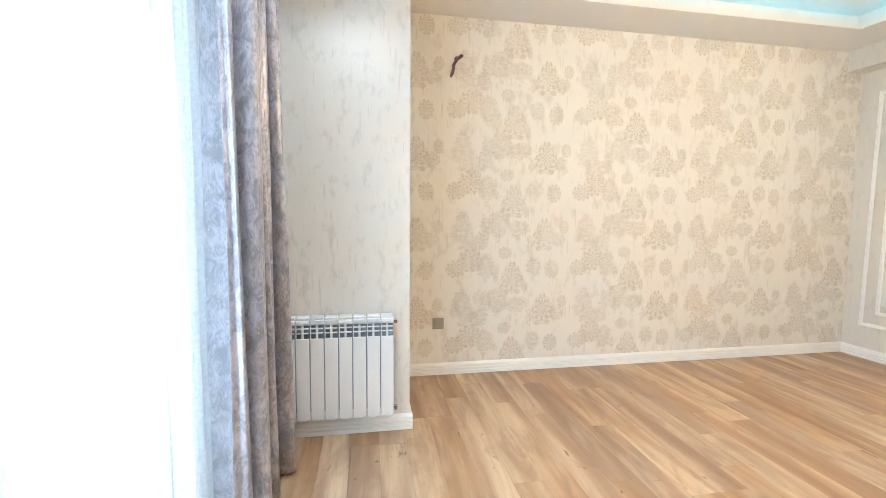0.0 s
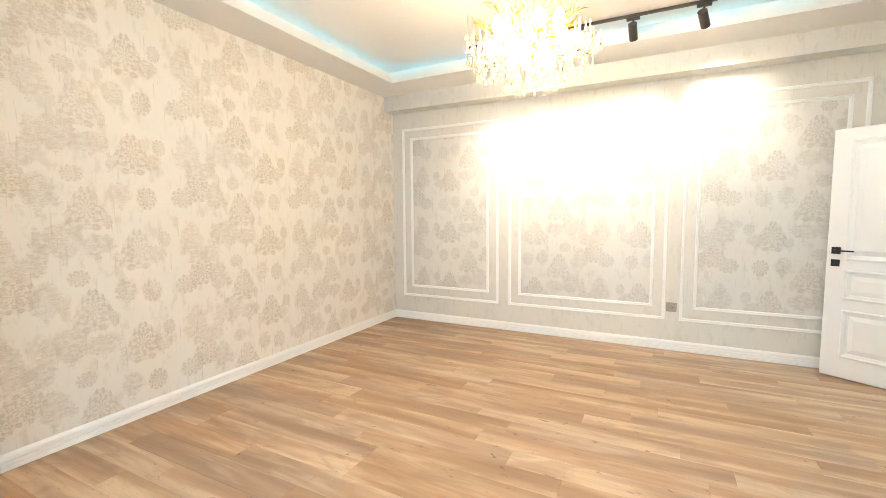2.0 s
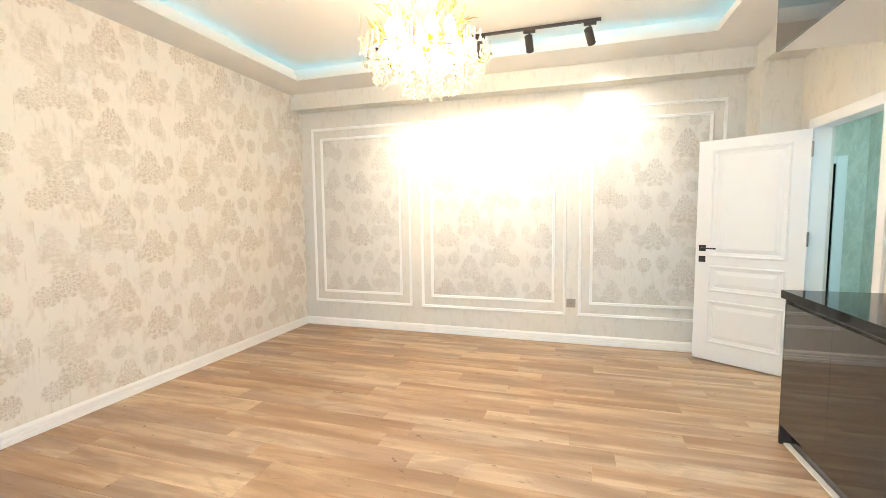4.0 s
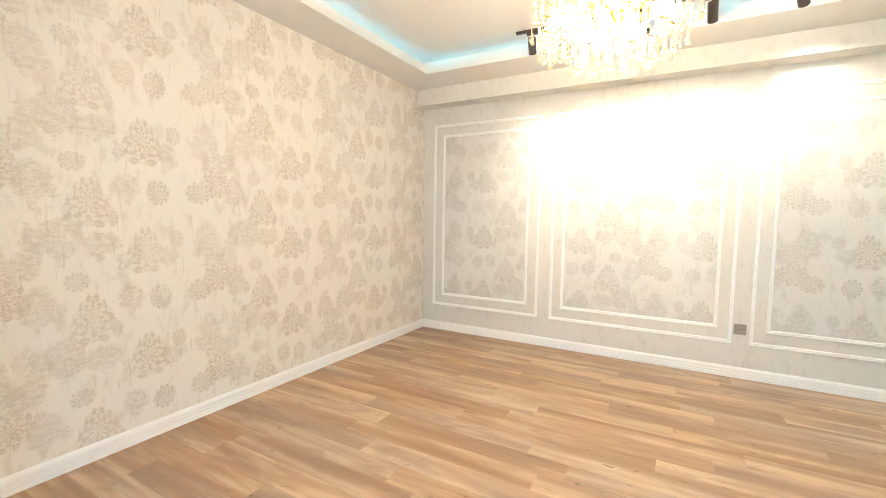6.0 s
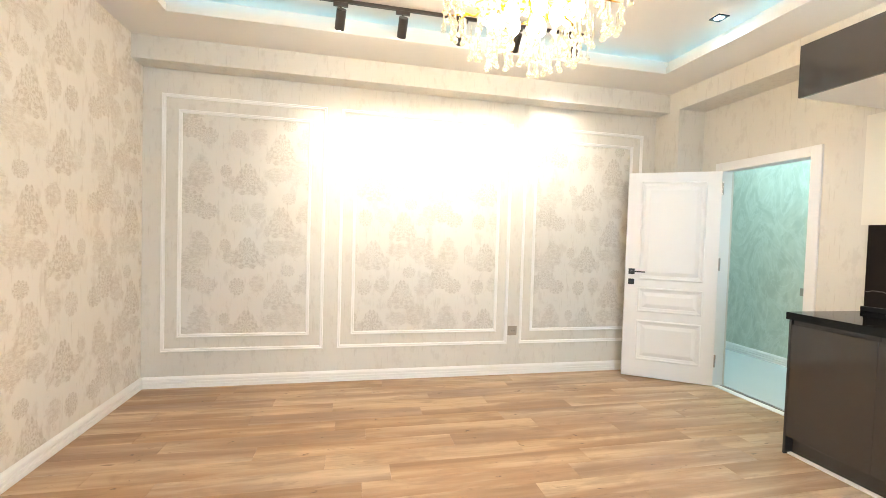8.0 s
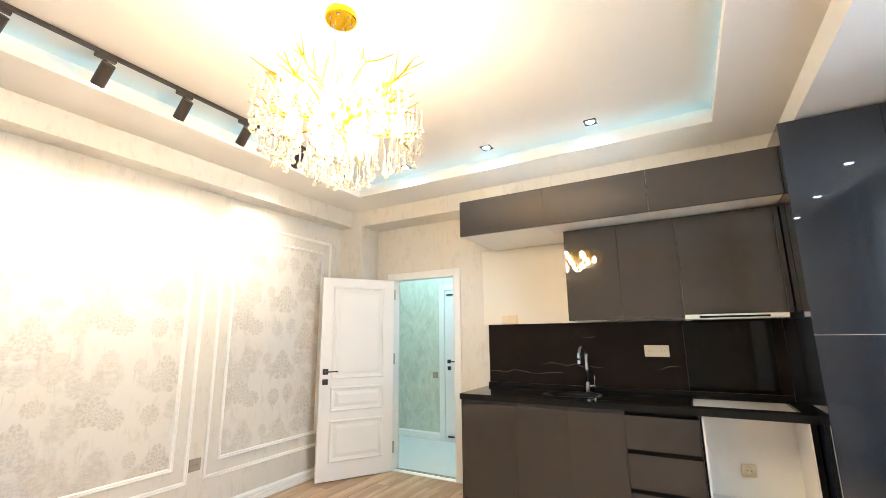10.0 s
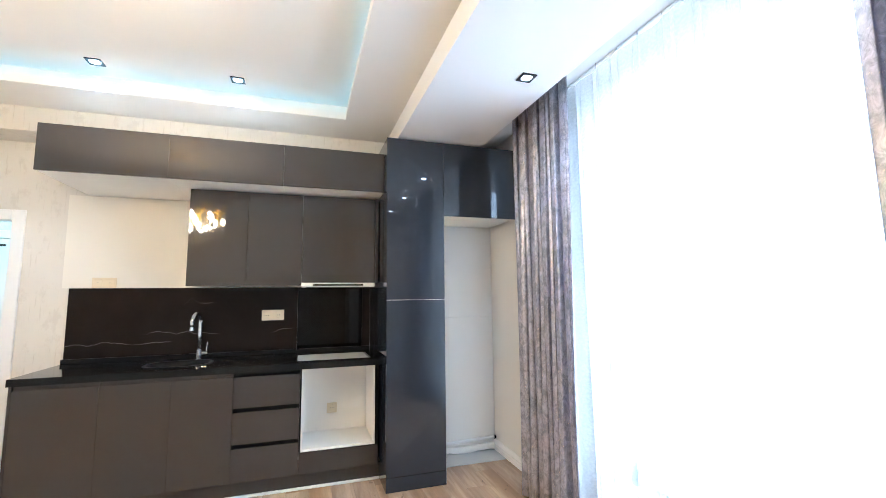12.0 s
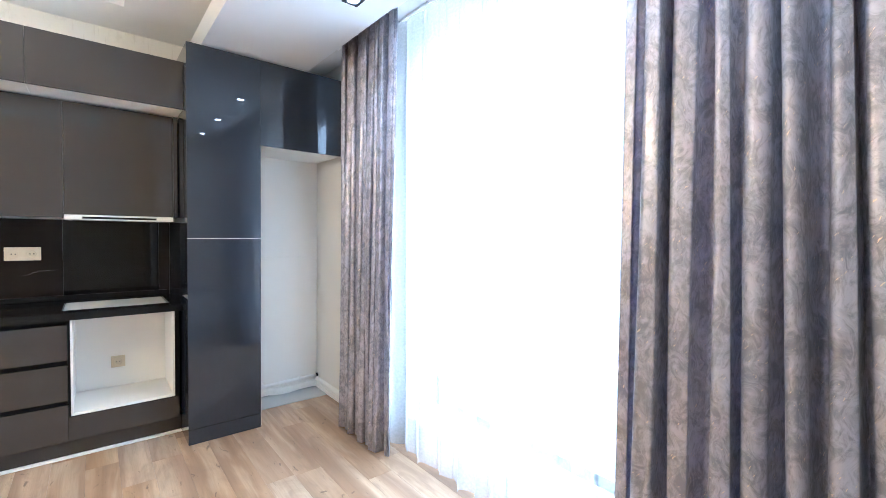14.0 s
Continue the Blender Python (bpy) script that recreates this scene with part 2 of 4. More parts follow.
def gloss(name, color, rough, coat=0.15):
    """High-gloss cabinet lacquer with a very slight waviness."""
    m = material(name, color, rough, Coat_Weight=coat, Coat_Roughness=0.01, Specular_IOR_Level=0.5)
    n = Nodes(m)
    c = n.coord()
    fleck = n.noise(c, 430, 3, 0.6)
    n.color(n.mix(n.smooth(fleck, 0.35, 0.75), tuple(x * 0.6 for x in color), tuple(min(1, x * 1.6) for x in color)))
    n.rough(n.smooth(n.noise(c, 5, 4), 0.3, 0.7, rough * 0.8, rough * 1.2))
    return m


M_CAB = gloss("anthracite_gloss", (0.048, 0.042, 0.0395), 0.010, 0.2)
M_CAB_TALL = gloss("graphite_gloss", (0.025, 0.031, 0.043), 0.008, 0.4)
M_BLACK = material("black_groove", (0.005, 0.005, 0.005), 0.6, Specular_IOR_Level=0.12)
M_WHITE_BOARD = paint("white_melamine", (0.93, 0.91, 0.86), 0.4, 0.03, 0.02)
M_BLACK_METAL = material("black_metal", (0.026, 0.024, 0.023), 0.42, 0.3)
M_STEEL = material("brushed_steel", (0.55, 0.55, 0.55), 0.22, 1.0)
M_SOCKET = paint("socket_plastic", (0.78, 0.68, 0.50), 0.35, 0.01, 0.02)
M_SOCKET_GREY = paint("socket_taupe", (0.36, 0.31, 0.25), 0.3, 0.01, 0.03)


# ---- mesh helpers ----
def mesh_of(name, bm, mat, smooth=False):
    me = bpy.data.meshes.new(name)
    bm.normal_update()
    bm.to_mesh(me)
    bm.free()
    me.materials.append(mat)
    if smooth:
        me.shade_smooth()
    return me


def part(name, bm, mat, parent=None, label="", smooth=False):
    ob = new(name, mesh_of(name, bm, mat, smooth) if isinstance(bm, bmesh.types.BMesh) else bm)
    if parent is not None:
        ob.parent = parent
    if label:
        ob["label"] = label
    return ob


def thing(name, label, category, group="", kind="", m=None):
    ob = new(name)
    ob.empty_display_size = 0.1
    if m is not None:
        ob.matrix_world = m
    return tagged(ob, label, category, group, kind)


def box(bm, x0, y0, z0, x1, y1, z1, bevel=0.0, seg=1):
    x0, x1 = min(x0, x1), max(x0, x1)
    y0, y1 = min(y0, y1), max(y0, y1)
    z0, z1 = min(z0, z1), max(z0, z1)
    v = [bm.verts.new(p) for p in ((x0, y0, z0), (x1, y0, z0), (x1, y1, z0), (x0, y1, z0), (x0, y0, z1), (x1, y0, z1), (x1, y1, z1), (x0, y1, z1))]
    f = [bm.faces.new([v[i] for i in q]) for q in ((3, 2, 1, 0), (4, 5, 6, 7), (0, 1, 5, 4), (1, 2, 6, 5), (2, 3, 7, 6), (3, 0, 4, 7))]
    if bevel > 0:
        edges = list({e for q in f for e in q.edges})
        bmesh.ops.bevel(bm, geom=edges, offset=bevel, segments=seg, affect="EDGES", profile=0.6)
    return bm


def boxed(*args, **kw):
    return box(bmesh.new(), *args, **kw)


def boxes(*rows):
    bm = bmesh.new()
    for r in rows:
        box(bm, *r)
    return bm


def cyl(bm, p, q, r, r2=None, seg=16, caps=True):
    """A round bar or cone from p to q."""
    p, q = Vector(p), Vector(q)
    m = Matrix.Translation((p + q) / 2) @ (q - p).to_track_quat("Z", "Y").to_matrix().to_4x4()
    bmesh.ops.create_cone(bm, cap_ends=caps, segments=seg, radius1=r, radius2=r if r2 is None else r2, depth=(q - p).length, matrix=m)
    return bm


def tube(bm, pts, radii, seg=8):
    """A round tube along a polyline."""
    rings = []
    pts = [Vector(p) for p in pts]
    for i, p in enumerate(pts):
        d = (pts[min(i + 1, len(pts) - 1)] - pts[max(i - 1, 0)]).normalized()
        side = d.cross(Vector((0, 0, 1)) if abs(d.z) < 0.9 else Vector((1, 0, 0))).normalized()
        up = side.cross(d)
        r = radii[i] if isinstance(radii, (list, tuple)) else radii
        rings.append([bm.verts.new(p + r * (math.cos(a) * side + math.sin(a) * up)) for a in [2 * math.pi * k / seg for k in range(seg)]])
    for a, b in zip(rings, rings[1:]):
        for k in range(seg):
            bm.faces.new((a[k], a[(k + 1) % seg], b[(k + 1) % seg], b[k]))
    bm.faces.new(rings[0][::-1])
    bm.faces.new(rings[-1])
    bmesh.ops.recalc_face_normals(bm, faces=bm.faces[:])
    return bm


def lathe(bm, profile, centre=(0, 0, 0), seg=16):
    """A turned body from (radius, height) pairs."""
    cx, cy, cz = centre
    rings = [[bm.verts.new((cx + max(r, 1e-4) * math.cos(2 * math.pi * k / seg), cy + max(r, 1e-4) * math.sin(2 * math.pi * k / seg), cz + z)) for k in range(seg)] for r, z in profile]
    for a, b in zip(rings, rings[1:]):
        for k in range(seg):
            bm.faces.new((a[k], a[(k + 1) % seg], b[(k + 1) % seg], b[k]))
    bm.faces.new(rings[0][::-1])
    bm.faces.new(rings[-1])
    bmesh.ops.recalc_face_normals(bm, faces=bm.faces[:])
    return bm


def structure(name, bm, mat, label, category):
    return tagged(part(name, bm, mat), label, category, kind="structure")


# ---- the room ----
XE, YN, YS, XW = 4.77, 3.545, -1.48, -0.55
Z_SOF, Z_CEIL, Z_BEAM = 2.80, 2.95, 2.62
T = 0.2
subfloor = structure("floor", boxed(XW - 0.3, -1.60, -0.2, XE + T, YN + T, -0.012), M_SUBFLOOR, "warm oak laminate floor laid in long planks", "floor")
structure("wall_north", boxed(0.49, YN, 0, XE + T, YN + T, 3.2), M_DAMASK_N, "cream wallpapered wall with faded beige damask ornaments", "wall")
structure("wall_east", boxed(XE, -1.70, 0, XE + T, YN, 3.2), M_PLAIN, "cream wallpapered wall with white panel mouldings", "wall")
# south wall with the doorway
DX0, DX1, DZ = 3.42, 4.20, 2.01
structure("wall_south", boxes((-0.39, YS - 0.12, 0, DX0, YS, 3.2), (DX0, YS - 0.12, DZ, DX1, YS, 3.2), (DX1, YS - 0.12, 0, XE, YS, 3.2)), M_PLAIN, "cream textured wallpapered wall with a doorway", "wall")
# window wall: sill, lintel and piers round one wide opening
WY0, WY1, WZ0, WZ1 = 0.12, 1.84, 0.12, 2.62
structure("wall_west", boxes((XW - 0.2, -1.70, 0, XW, WY0, 3.2), (XW - 0.2, WY1, 0, XW, YN + T, 3.2), (XW - 0.2, WY0, 0, XW, WY1, WZ0), (XW - 0.2, WY0, WZ1, XW, WY1, 3.2)), M_PLASTER, "painted window wall behind long curtains", "wall")
structure("pillar_northwest", boxed(XW, 2.72, 0, 0.49, YN + T, 3.2), M_PILLAR, "pale textured wallpapered pillar beside the radiator", "pillar")
structure("pillar_southwest", boxes((XW, -1.60, 0, -0.39, -0.45, 2.80), (-0.39, YS, 0, 0.25, -1.20, 2.80)), M_PLASTER, "painted masonry pillar behind the fridge niche", "pillar")
structure("pillar_southeast", boxed(4.447, YS, 0, XE, -1.19, Z_BEAM), M_PLAIN, "cream wallpapered corner pillar beside the door", "pillar")
structure("beam_east", boxed(4.58, -1.19, Z_BEAM, XE, YN, Z_SOF), M_PLAIN, "wallpapered ceiling beam along the panelled wall", "beam")
structure("beam_south", boxed(-0.39, YS, Z_BEAM, XE, -1.19, Z_SOF), M_PLAIN, "wallpapered ceiling beam over the kitchen", "beam")
structure("beam_west", boxed(-0.08, -1.19, 2.65, 0.635, 2.72, Z_SOF), M_BEAM, "white plastered beam with recessed spotlights", "beam")
# ceiling: soffit ring with a lip, the raised middle set back behind it
TX0, TX1, TY0, TY1 = 1.035, 4.14, -0.77, 3.14
LIP, BACK = 0.055, 0.10
sof = bmesh.new()
for r in ((XW - 0.2, TX0), (TX1, XE + T)):
    box(sof, r[0], -1.70, Z_SOF, r[1], YN + T, Z_SOF + LIP)
box(sof, TX0, -1.70, Z_SOF, TX1, TY0, Z_SOF + LIP)
box(sof, TX0, TY1, Z_SOF, TX1, YN + T, Z_SOF + LIP)
for a, b, c_, d in ((XW - 0.2, -1.70, TX0 - BACK, YN + T), (TX1 + BACK, -1.70, XE + T, YN + T), (TX0 - BACK, -1.70, TX1 + BACK, TY0 - BACK), (TX0 - BACK, TY1 + BACK, TX1 + BACK, YN + T)):
    box(sof, a, b, Z_SOF + LIP, c_, d, Z_CEIL)
box(sof, XW - 0.2, -1.70, Z_CEIL, XE + T, YN + T, Z_CEIL + 0.2)
structure("ceiling", sof, M_CEIL, "white stepped ceiling with a raised lit middle", "ceiling")

# LED strips lying in the cove
M_LED = glow("led_strip", (0.16, 0.76, 1.0), 2.0)
cove = thing("cove_light", "pale blue LED strip hidden in the ceiling cove", "cove light")
zl = Z_SOF + LIP + 0.002
for r in ((TX0 - 0.07, TY0, TX0 - 0.055, TY1), (TX1 + 0.055, TY0, TX1 + 0.07, TY1), (TX0, TY0 - 0.07, TX1, TY0 - 0.055), (TX0, TY1 + 0.055, TX1, TY1 + 0.07)):
    part("led_strip", boxed(r[0], r[1], zl, r[2], r[3], zl + 0.006), M_LED, cove)


def profile_run(bm, path, prof, closed=False):
    """Sweeps a moulding's (out, up) profile along a flat path of (point, outward, upward) stations."""
    rings = [[bm.verts.new(Vector(p) + o * Vector(out) + u * Vector(up)) for o, u in prof] for p, out, up in path]
    n = len(prof)
    pairs = list(zip(rings, rings[1:])) + ([(rings[-1], rings[0])] if closed else [])
    for a, b in pairs:
        for k in range(n):
            bm.faces.new((a[k], b[k], b[(k + 1) % n], a[(k + 1) % n]))
    if not closed:
        bm.faces.new(rings[0])
        bm.faces.new(rings[-1][::-1])
    bmesh.ops.recalc_face_normals(bm, faces=bm.faces[:])
    return bm


BASE = [(0, 0), (0.018, 0), (0.018, 0.026), (0.011, 0.0295), (0.018, 0.033), (0.018, 0.050), (0.011, 0.0535), (0.018, 0.057), (0.017, 0.076), (0.010, 0.087), (0.004, 0.094), (0, 0.094)]


def baseboard(a, b, out, label="white ribbed skirting board along the wall"):
    bm = profile_run(bmesh.new(), [((*a, 0), (*out, 0), (0, 0, 1)), ((*b, 0), (*out, 0), (0, 0, 1))], BASE)
    return structure("baseboard", bm, M_TRIM, label, "skirting board")


baseboard((0.506, YN - 0.001), (XE - 0.001, YN - 0.001), (0, -1))
baseboard((XE - 0.001, YN - 0.017), (XE - 0.001, -1.174), (-1, 0))
baseboard((XE - 0.017, -1.189), (4.447, -1.189), (0, 1))
baseboard((XW + 0.3, 2.719), (0.507, 2.719), (0, -1))
baseboard((0.491, 2.72), (0.491, YN - 0.017), (1, 0))
baseboard((-0.389, -0.46), (-0.389, -1.18), (1, 0))

# panel mouldings, each an outer and an inner frame, with damask paper inside
MOULD = [(0, 0), (0.010, 0.0), (0.014, 0.004), (0.014, 0.009), (0.009, 0.013), (0.012, 0.020), (0.008, 0.026), (0.003, 0.030), (0, 0.030)]


def moulding(y0, y1, z0, z1, parent):
    bm = bmesh.new()
    x = XE
    st = [((x, y0, z0), 1, 1), ((x, y1, z0), -1, 1), ((x, y1, z1), -1, -1), ((x, y0, z1), 1, -1)]
    profile_run(bm, [(p, (-1, 0, 0), (0, sy, sz)) for p, sy, sz in st], MOULD, closed=True)
    return part("panel_moulding", bm, M_TRIM, parent)


for k, (yo0, yo1, yi0, yi1) in enumerate(((2.107, 3.403, 2.229, 3.28), (0.375, 1.985, 0.488, 1.868), (-1.042, 0.252, -0.931, 0.14))):
    fr = thing("wall_panel_frame", "white double moulding frame round damask wallpaper", "wall moulding", group="wall panel frames")
    moulding(yo0, yo1, 0.298, 2.424, fr)
    moulding(yi0, yi1, 0.420, 2.304, fr)
    part("wallpaper_panel", boxed(XE - 0.0025, yi0 + 0.028, 0.448, XE + 0.02, yi1 - 0.028, 2.276), M_DAMASK_E, fr, "damask wallpaper inset")

# ---- doorway and hall ----
casing = thing("door_frame", "white painted door casing round the open doorway", "door frame", kind="structure")
part("casing", boxed(DX0 - 0.075, YS - 0.10, 0, DX0 + 0.004, YS + 0.018, DZ + 0.075, bevel=0.004), M_DOORPAINT, casing)
part("casing", boxed(DX1 - 0.004, YS - 0.10, 0, DX1 + 0.075, YS + 0.018, DZ + 0.075, bevel=0.004), M_DOORPAINT, casing)
part("casing", boxed(DX0 + 0.004, YS - 0.10, DZ - 0.004, DX1 - 0.004, YS + 0.017, DZ + 0.074, bevel=0.004), M_DOORPAINT, casing)
part("threshold", boxed(DX0 + 0.004, YS - 0.06, -0.01, DX1 - 0.004, YS + 0.01, 0.006, bevel=0.002), M_TRIM, casing, "pale threshold strip")

HY = -2.86
structure("hall_floor", boxed(2.6, HY - 0.2, -0.2, 6.2, -1.60, 0.0), M_TILE, "pale glossy tiled hall floor", "floor")
structure("hall_wall_back", boxed(2.6, HY - 0.2, 0, 6.2, HY, 2.8), M_HALLPAPER, "hall wall with marbled green-grey wallpaper", "wall")
structure("hall_wall_west", boxed(2.5, HY - 0.2, 0, 2.6, -1.60, 2.8), M_PLASTER, "plain hall wall", "wall")
structure("hall_wall_east", boxed(6.2, HY - 0.2, 0, 6.3, -1.60, 2.8), M_HALLPAPER, "hall wall with marbled wallpaper", "wall")
structure("hall_ceiling", boxed(2.5, HY - 0.2, 2.8, 6.3, -1.70, 2.9), M_CEIL, "white hall ceiling", "ceiling")
structure("hall_wall_north", boxed(XE + T, -1.70, 0, 6.3, -1.60, 2.8), M_PLASTER, "plain hall wall beside the doorway", "wall")
bb = profile_run(bmesh.new(), [((4.40, HY + 0.001, 0), (0, 1, 0), (0, 0, 1)), ((6.2, HY + 0.001, 0), (0, 1, 0), (0, 0, 1))], BASE)
structure("baseboard", bb, M_TRIM, "white skirting board in the hall", "skirting board")
hd = thing("hall_door", "closed white door in the hall with black handle", "door")
part("casing", boxed(4.31, HY + 0.001, 0, 4.395, HY + 0.03, 2.10, bevel=0.004), M_DOORPAINT, hd)
part("casing", boxed(3.42, HY + 0.001, 0, 3.50, HY + 0.03, 2.10, bevel=0.004), M_DOORPAINT, hd)
part("casing", boxed(3.50, HY + 0.001, 2.02, 4.31, HY + 0.029, 2.10, bevel=0.004), M_DOORPAINT, hd)
part("leaf", boxed(3.503, HY + 0.001, 0.006, 4.307, HY + 0.018, 2.017, bevel=0.002), M_DOORPAINT, hd)
part("handle", boxes((4.215, HY + 0.018, 1.01, 4.265, HY + 0.028, 1.06), (4.12, HY + 0.045, 1.028, 4.25, HY + 0.057, 1.042), (4.235, HY + 0.02, 1.028, 4.249, HY + 0.057, 1.042)), M_BLACK_METAL, hd, "black lever handle")
part("lock_plate", boxed(4.215, HY + 0.018, 0.92, 4.265, HY + 0.028, 0.97, bevel=0.002), M_BLACK_METAL, hd)
for z in (0.05, 1.94):
    part("door_bolt", boxed(4.17, HY + 0.018, z, 4.27, HY + 0.030, z + 0.022, bevel=0.003), M_BLACK_METAL, hd, "small black bolt")
lamp("hall_light", "AREA", look((4.3, -2.25, 2.78), (4.3, -2.25, 0)), 15, (0.60, 0.95, 1.0), size=(1.6, 0.25))

ed = thing("hall_end_door", "white door with dark seal at the hall's end", "door")
part("leaf", boxed(6.185, -2.52, 0.006, 6.199, -1.78, 1.90, bevel=0.002), M_DOORPAINT, ed)
part("seal", boxed(6.178, -2.555, 0.004, 6.198, -2.522, 1.91), M_BLACK, ed, "dark door seal")
part("casing", boxed(6.165, -2.66, 0.002, 6.1995, -2.557, 2.00, bevel=0.004), M_DOORPAINT, ed)
part("casing", boxed(6.165, -2.556, 1.912, 6.1995, -1.72, 2.00, bevel=0.004), M_DOORPAINT, ed)

# the open door leaf, built along x from its hinge
hinge, free = Vector((4.185, -1.455, 0)), Vector((4.612, -0.800, 0))
ang = math.degrees(math.atan2(free.y - hinge.y, free.x - hinge.x))
door = thing("door_1", "white panelled interior door standing open", "door", m=pose(hinge.x, hinge.y, 0.008, 0, 0, ang))
W, TH = 0.79, 0.040
part("leaf", boxed(0, -TH / 2, 0, W, TH / 2, 1.995, bevel=0.003), M_DOORPAINT, door)


def door_panel(x0, x1, z0, z1, side):
    y = side * (TH / 2 - 0.0005)
    bm = bmesh.new()
    out = (0, side, 0)
    st = [((x0, y, z0), 1, 1), ((x1, y, z0), -1, 1), ((x1, y, z1), -1, -1), ((x0, y, z1), 1, -1)]
    prof = [(0, 0), (0.006, 0.002), (0.013, 0.009), (0.013, 0.016), (0.007, 0.024), (0.003, 0.040), (0, 0.042)]
    profile_run(bm, [(p, out, (sx, 0, sz)) for p, sx, sz in st], prof, closed=True)
    rim = part("panel_moulding", bm, M_DOORPAINT, door)
    f = bmesh.new()
    a = [f.verts.new(p) for p in ((x0 + 0.045, y, z0 + 0.045), (x1 - 0.045, y, z0 + 0.045), (x1 - 0.045, y, z1 - 0.045), (x0 + 0.045, y, z1 - 0.045))]
    i = 0.035
    b = [f.verts.new(p) for p in ((x0 + 0.045 + i, y + side * 0.010, z0 + 0.045 + i), (x1 - 0.045 - i, y + side * 0.010, z0 + 0.045 + i), (x1 - 0.045 - i, y + side * 0.010, z1 - 0.045 - i), (x0 + 0.045 + i, y + side * 0.010, z1 - 0.045 - i))]
    f.faces.new(b)
    for k in range(4):
        f.faces.new((a[k], a[(k + 1) % 4], b[(k + 1) % 4], b[k]))
    f.faces.new(a[::-1])
    bmesh.ops.recalc_face_normals(f, faces=f.faces[:])
    part("raised_panel", f, M_DOORPAINT, rim)


for side in (1, -1):
    door_panel(0.115, W - 0.115, 0.955, 1.905, side)
    door_panel(0.115, W - 0.115, 0.640, 0.880, side)
    door_panel(0.115, W - 0.115, 0.165, 0.560, side)
    s = side * TH / 2
    part("door_handle", boxes((W - 0.085, s, 1.005, W - 0.030, s + side * 0.009, 1.06), (W - 0.064, s, 1.026, W - 0.050, s + side * 0.045, 1.040), (W - 0.175, s + side * 0.034, 1.027, W - 0.050, s + side * 0.047, 1.039)), M_BLACK_METAL, door, "matt black lever handle")
    part("keyhole_plate", boxed(W - 0.085, s, 0.905, W - 0.030, s + side * 0.009, 0.960, bevel=0.002), M_BLACK_METAL, door)
for z in (0.18, 1.08, 1.78):
    hg_ob = part("hinge", boxed(-0.0035, -TH / 2 + 0.004, z, -0.0005, TH / 2 + 0.002, z + 0.115), M_BLACK_METAL, door)
    part("knuckle", cyl(bmesh.new(), (-0.004, TH / 2 + 0.004, z), (-0.004, TH / 2 + 0.004, z + 0.115), 0.008, seg=12), M_STEEL, hg_ob, "grey metal knuckle")
    part("hinge_plate", boxed(-0.0050, -TH / 2 + 0.010, z + 0.014, -0.0036, TH / 2 - 0.006, z + 0.101, bevel=0.0005), M_STEEL, hg_ob, "bright metal hinge plate")


# ---- kitchen ----
KX0, KX1 = 0.7285, 3.035        # west end at the tall unit, east end by the door
KF, KB = -0.87, YS             # fronts and back


def unit(name, label, category, group="kitchen units"):
    return thing(name, label, category, group)


def panel(name, parent, x0, x1, z0, z1, yf, mat=None, th=0.018):
    return part(name, boxed(x0 + 0.0004, yf - th, z0 + 0.0004, x1 - 0.0004, yf, z1 - 0.0004, bevel=0.0007), mat or M_CAB, parent)


PL, BT = 0.115, 0.868          # plinth top, underside of the worktop
xs = [3.03, 2.575, 2.165, 1.778, 1.328, 0.742]
for a, b in zip(xs[:3], xs[1:4]):
    u = unit("base_cabinet", "handleless anthracite gloss base cabinet under the worktop", "kitchen cabinet")
    part("body", boxed(b + 0.001, KB + 0.003, PL, a - 0.001, KF - 0.019, BT - 0.001), M_CAB, u)
    panel("door", u, b, a, PL + 0.004, 0.838, KF)
u = unit("drawer_cabinet", "anthracite gloss drawer cabinet with black grip channels", "kitchen cabinet")
part("body", boxed(xs[4] + 0.001, KB + 0.003, PL, xs[3] - 0.001, KF - 0.045, BT - 0.001), M_BLACK, u)
for z0, z1 in ((PL + 0.004, 0.345), (0.372, 0.592), (0.620, 0.838)):
    panel("drawer_front", u, xs[4], xs[3], z0, z1, KF)
for z in (0.345, 0.592):
    part("grip_channel", boxed(xs[4] + 0.002, KF - 0.044, z + 0.001, xs[3] - 0.002, KF - 0.022, z + 0.026), M_BLACK, u)
# oven housing, still empty
u = unit("oven_housing", "empty white oven niche framed in black gloss", "kitchen cabinet")
ox0, ox1, oz0, oz1 = 0.770, 1.315, 0.290, 0.868
part("shell", boxes((ox1, KB + 0.03, PL, 1.327, KF, BT - 0.001), (0.742, KB + 0.03, PL, ox0, KF, BT - 0.001), (ox0, KB + 0.03, PL, ox1, KF - 0.004, oz0 - 0.02)), M_BLACK, u)
part("side_lining", boxed(ox1 - 0.012, KB + 0.05, oz0, ox1, KF - 0.003, oz1), M_WHITE_BOARD, u)
part("side_lining", boxed(ox0, KB + 0.05, oz0, ox0 + 0.012, KF - 0.003, oz1), M_WHITE_BOARD, u)
part("back_lining", boxed(ox0 + 0.0125, KB + 0.17, oz0, ox1 - 0.0125, KB + 0.19, oz1), M_WHITE_BOARD, u)
part("shelf", boxed(ox0, KB + 0.05, oz0 - 0.018, ox1, KF - 0.002, oz0 - 0.001), M_WHITE_BOARD, u)
panel("lower_front", u, ox0 - 0.026, ox1 + 0.012, PL + 0.004, oz0 - 0.022, KF + 0.002)
tagged(part("plinth", boxed(KX0, KF - 0.075, 0.003, KX1 - 0.01, KF - 0.055, PL), M_CAB), "black gloss plinth along the base cabinets", "plinth")
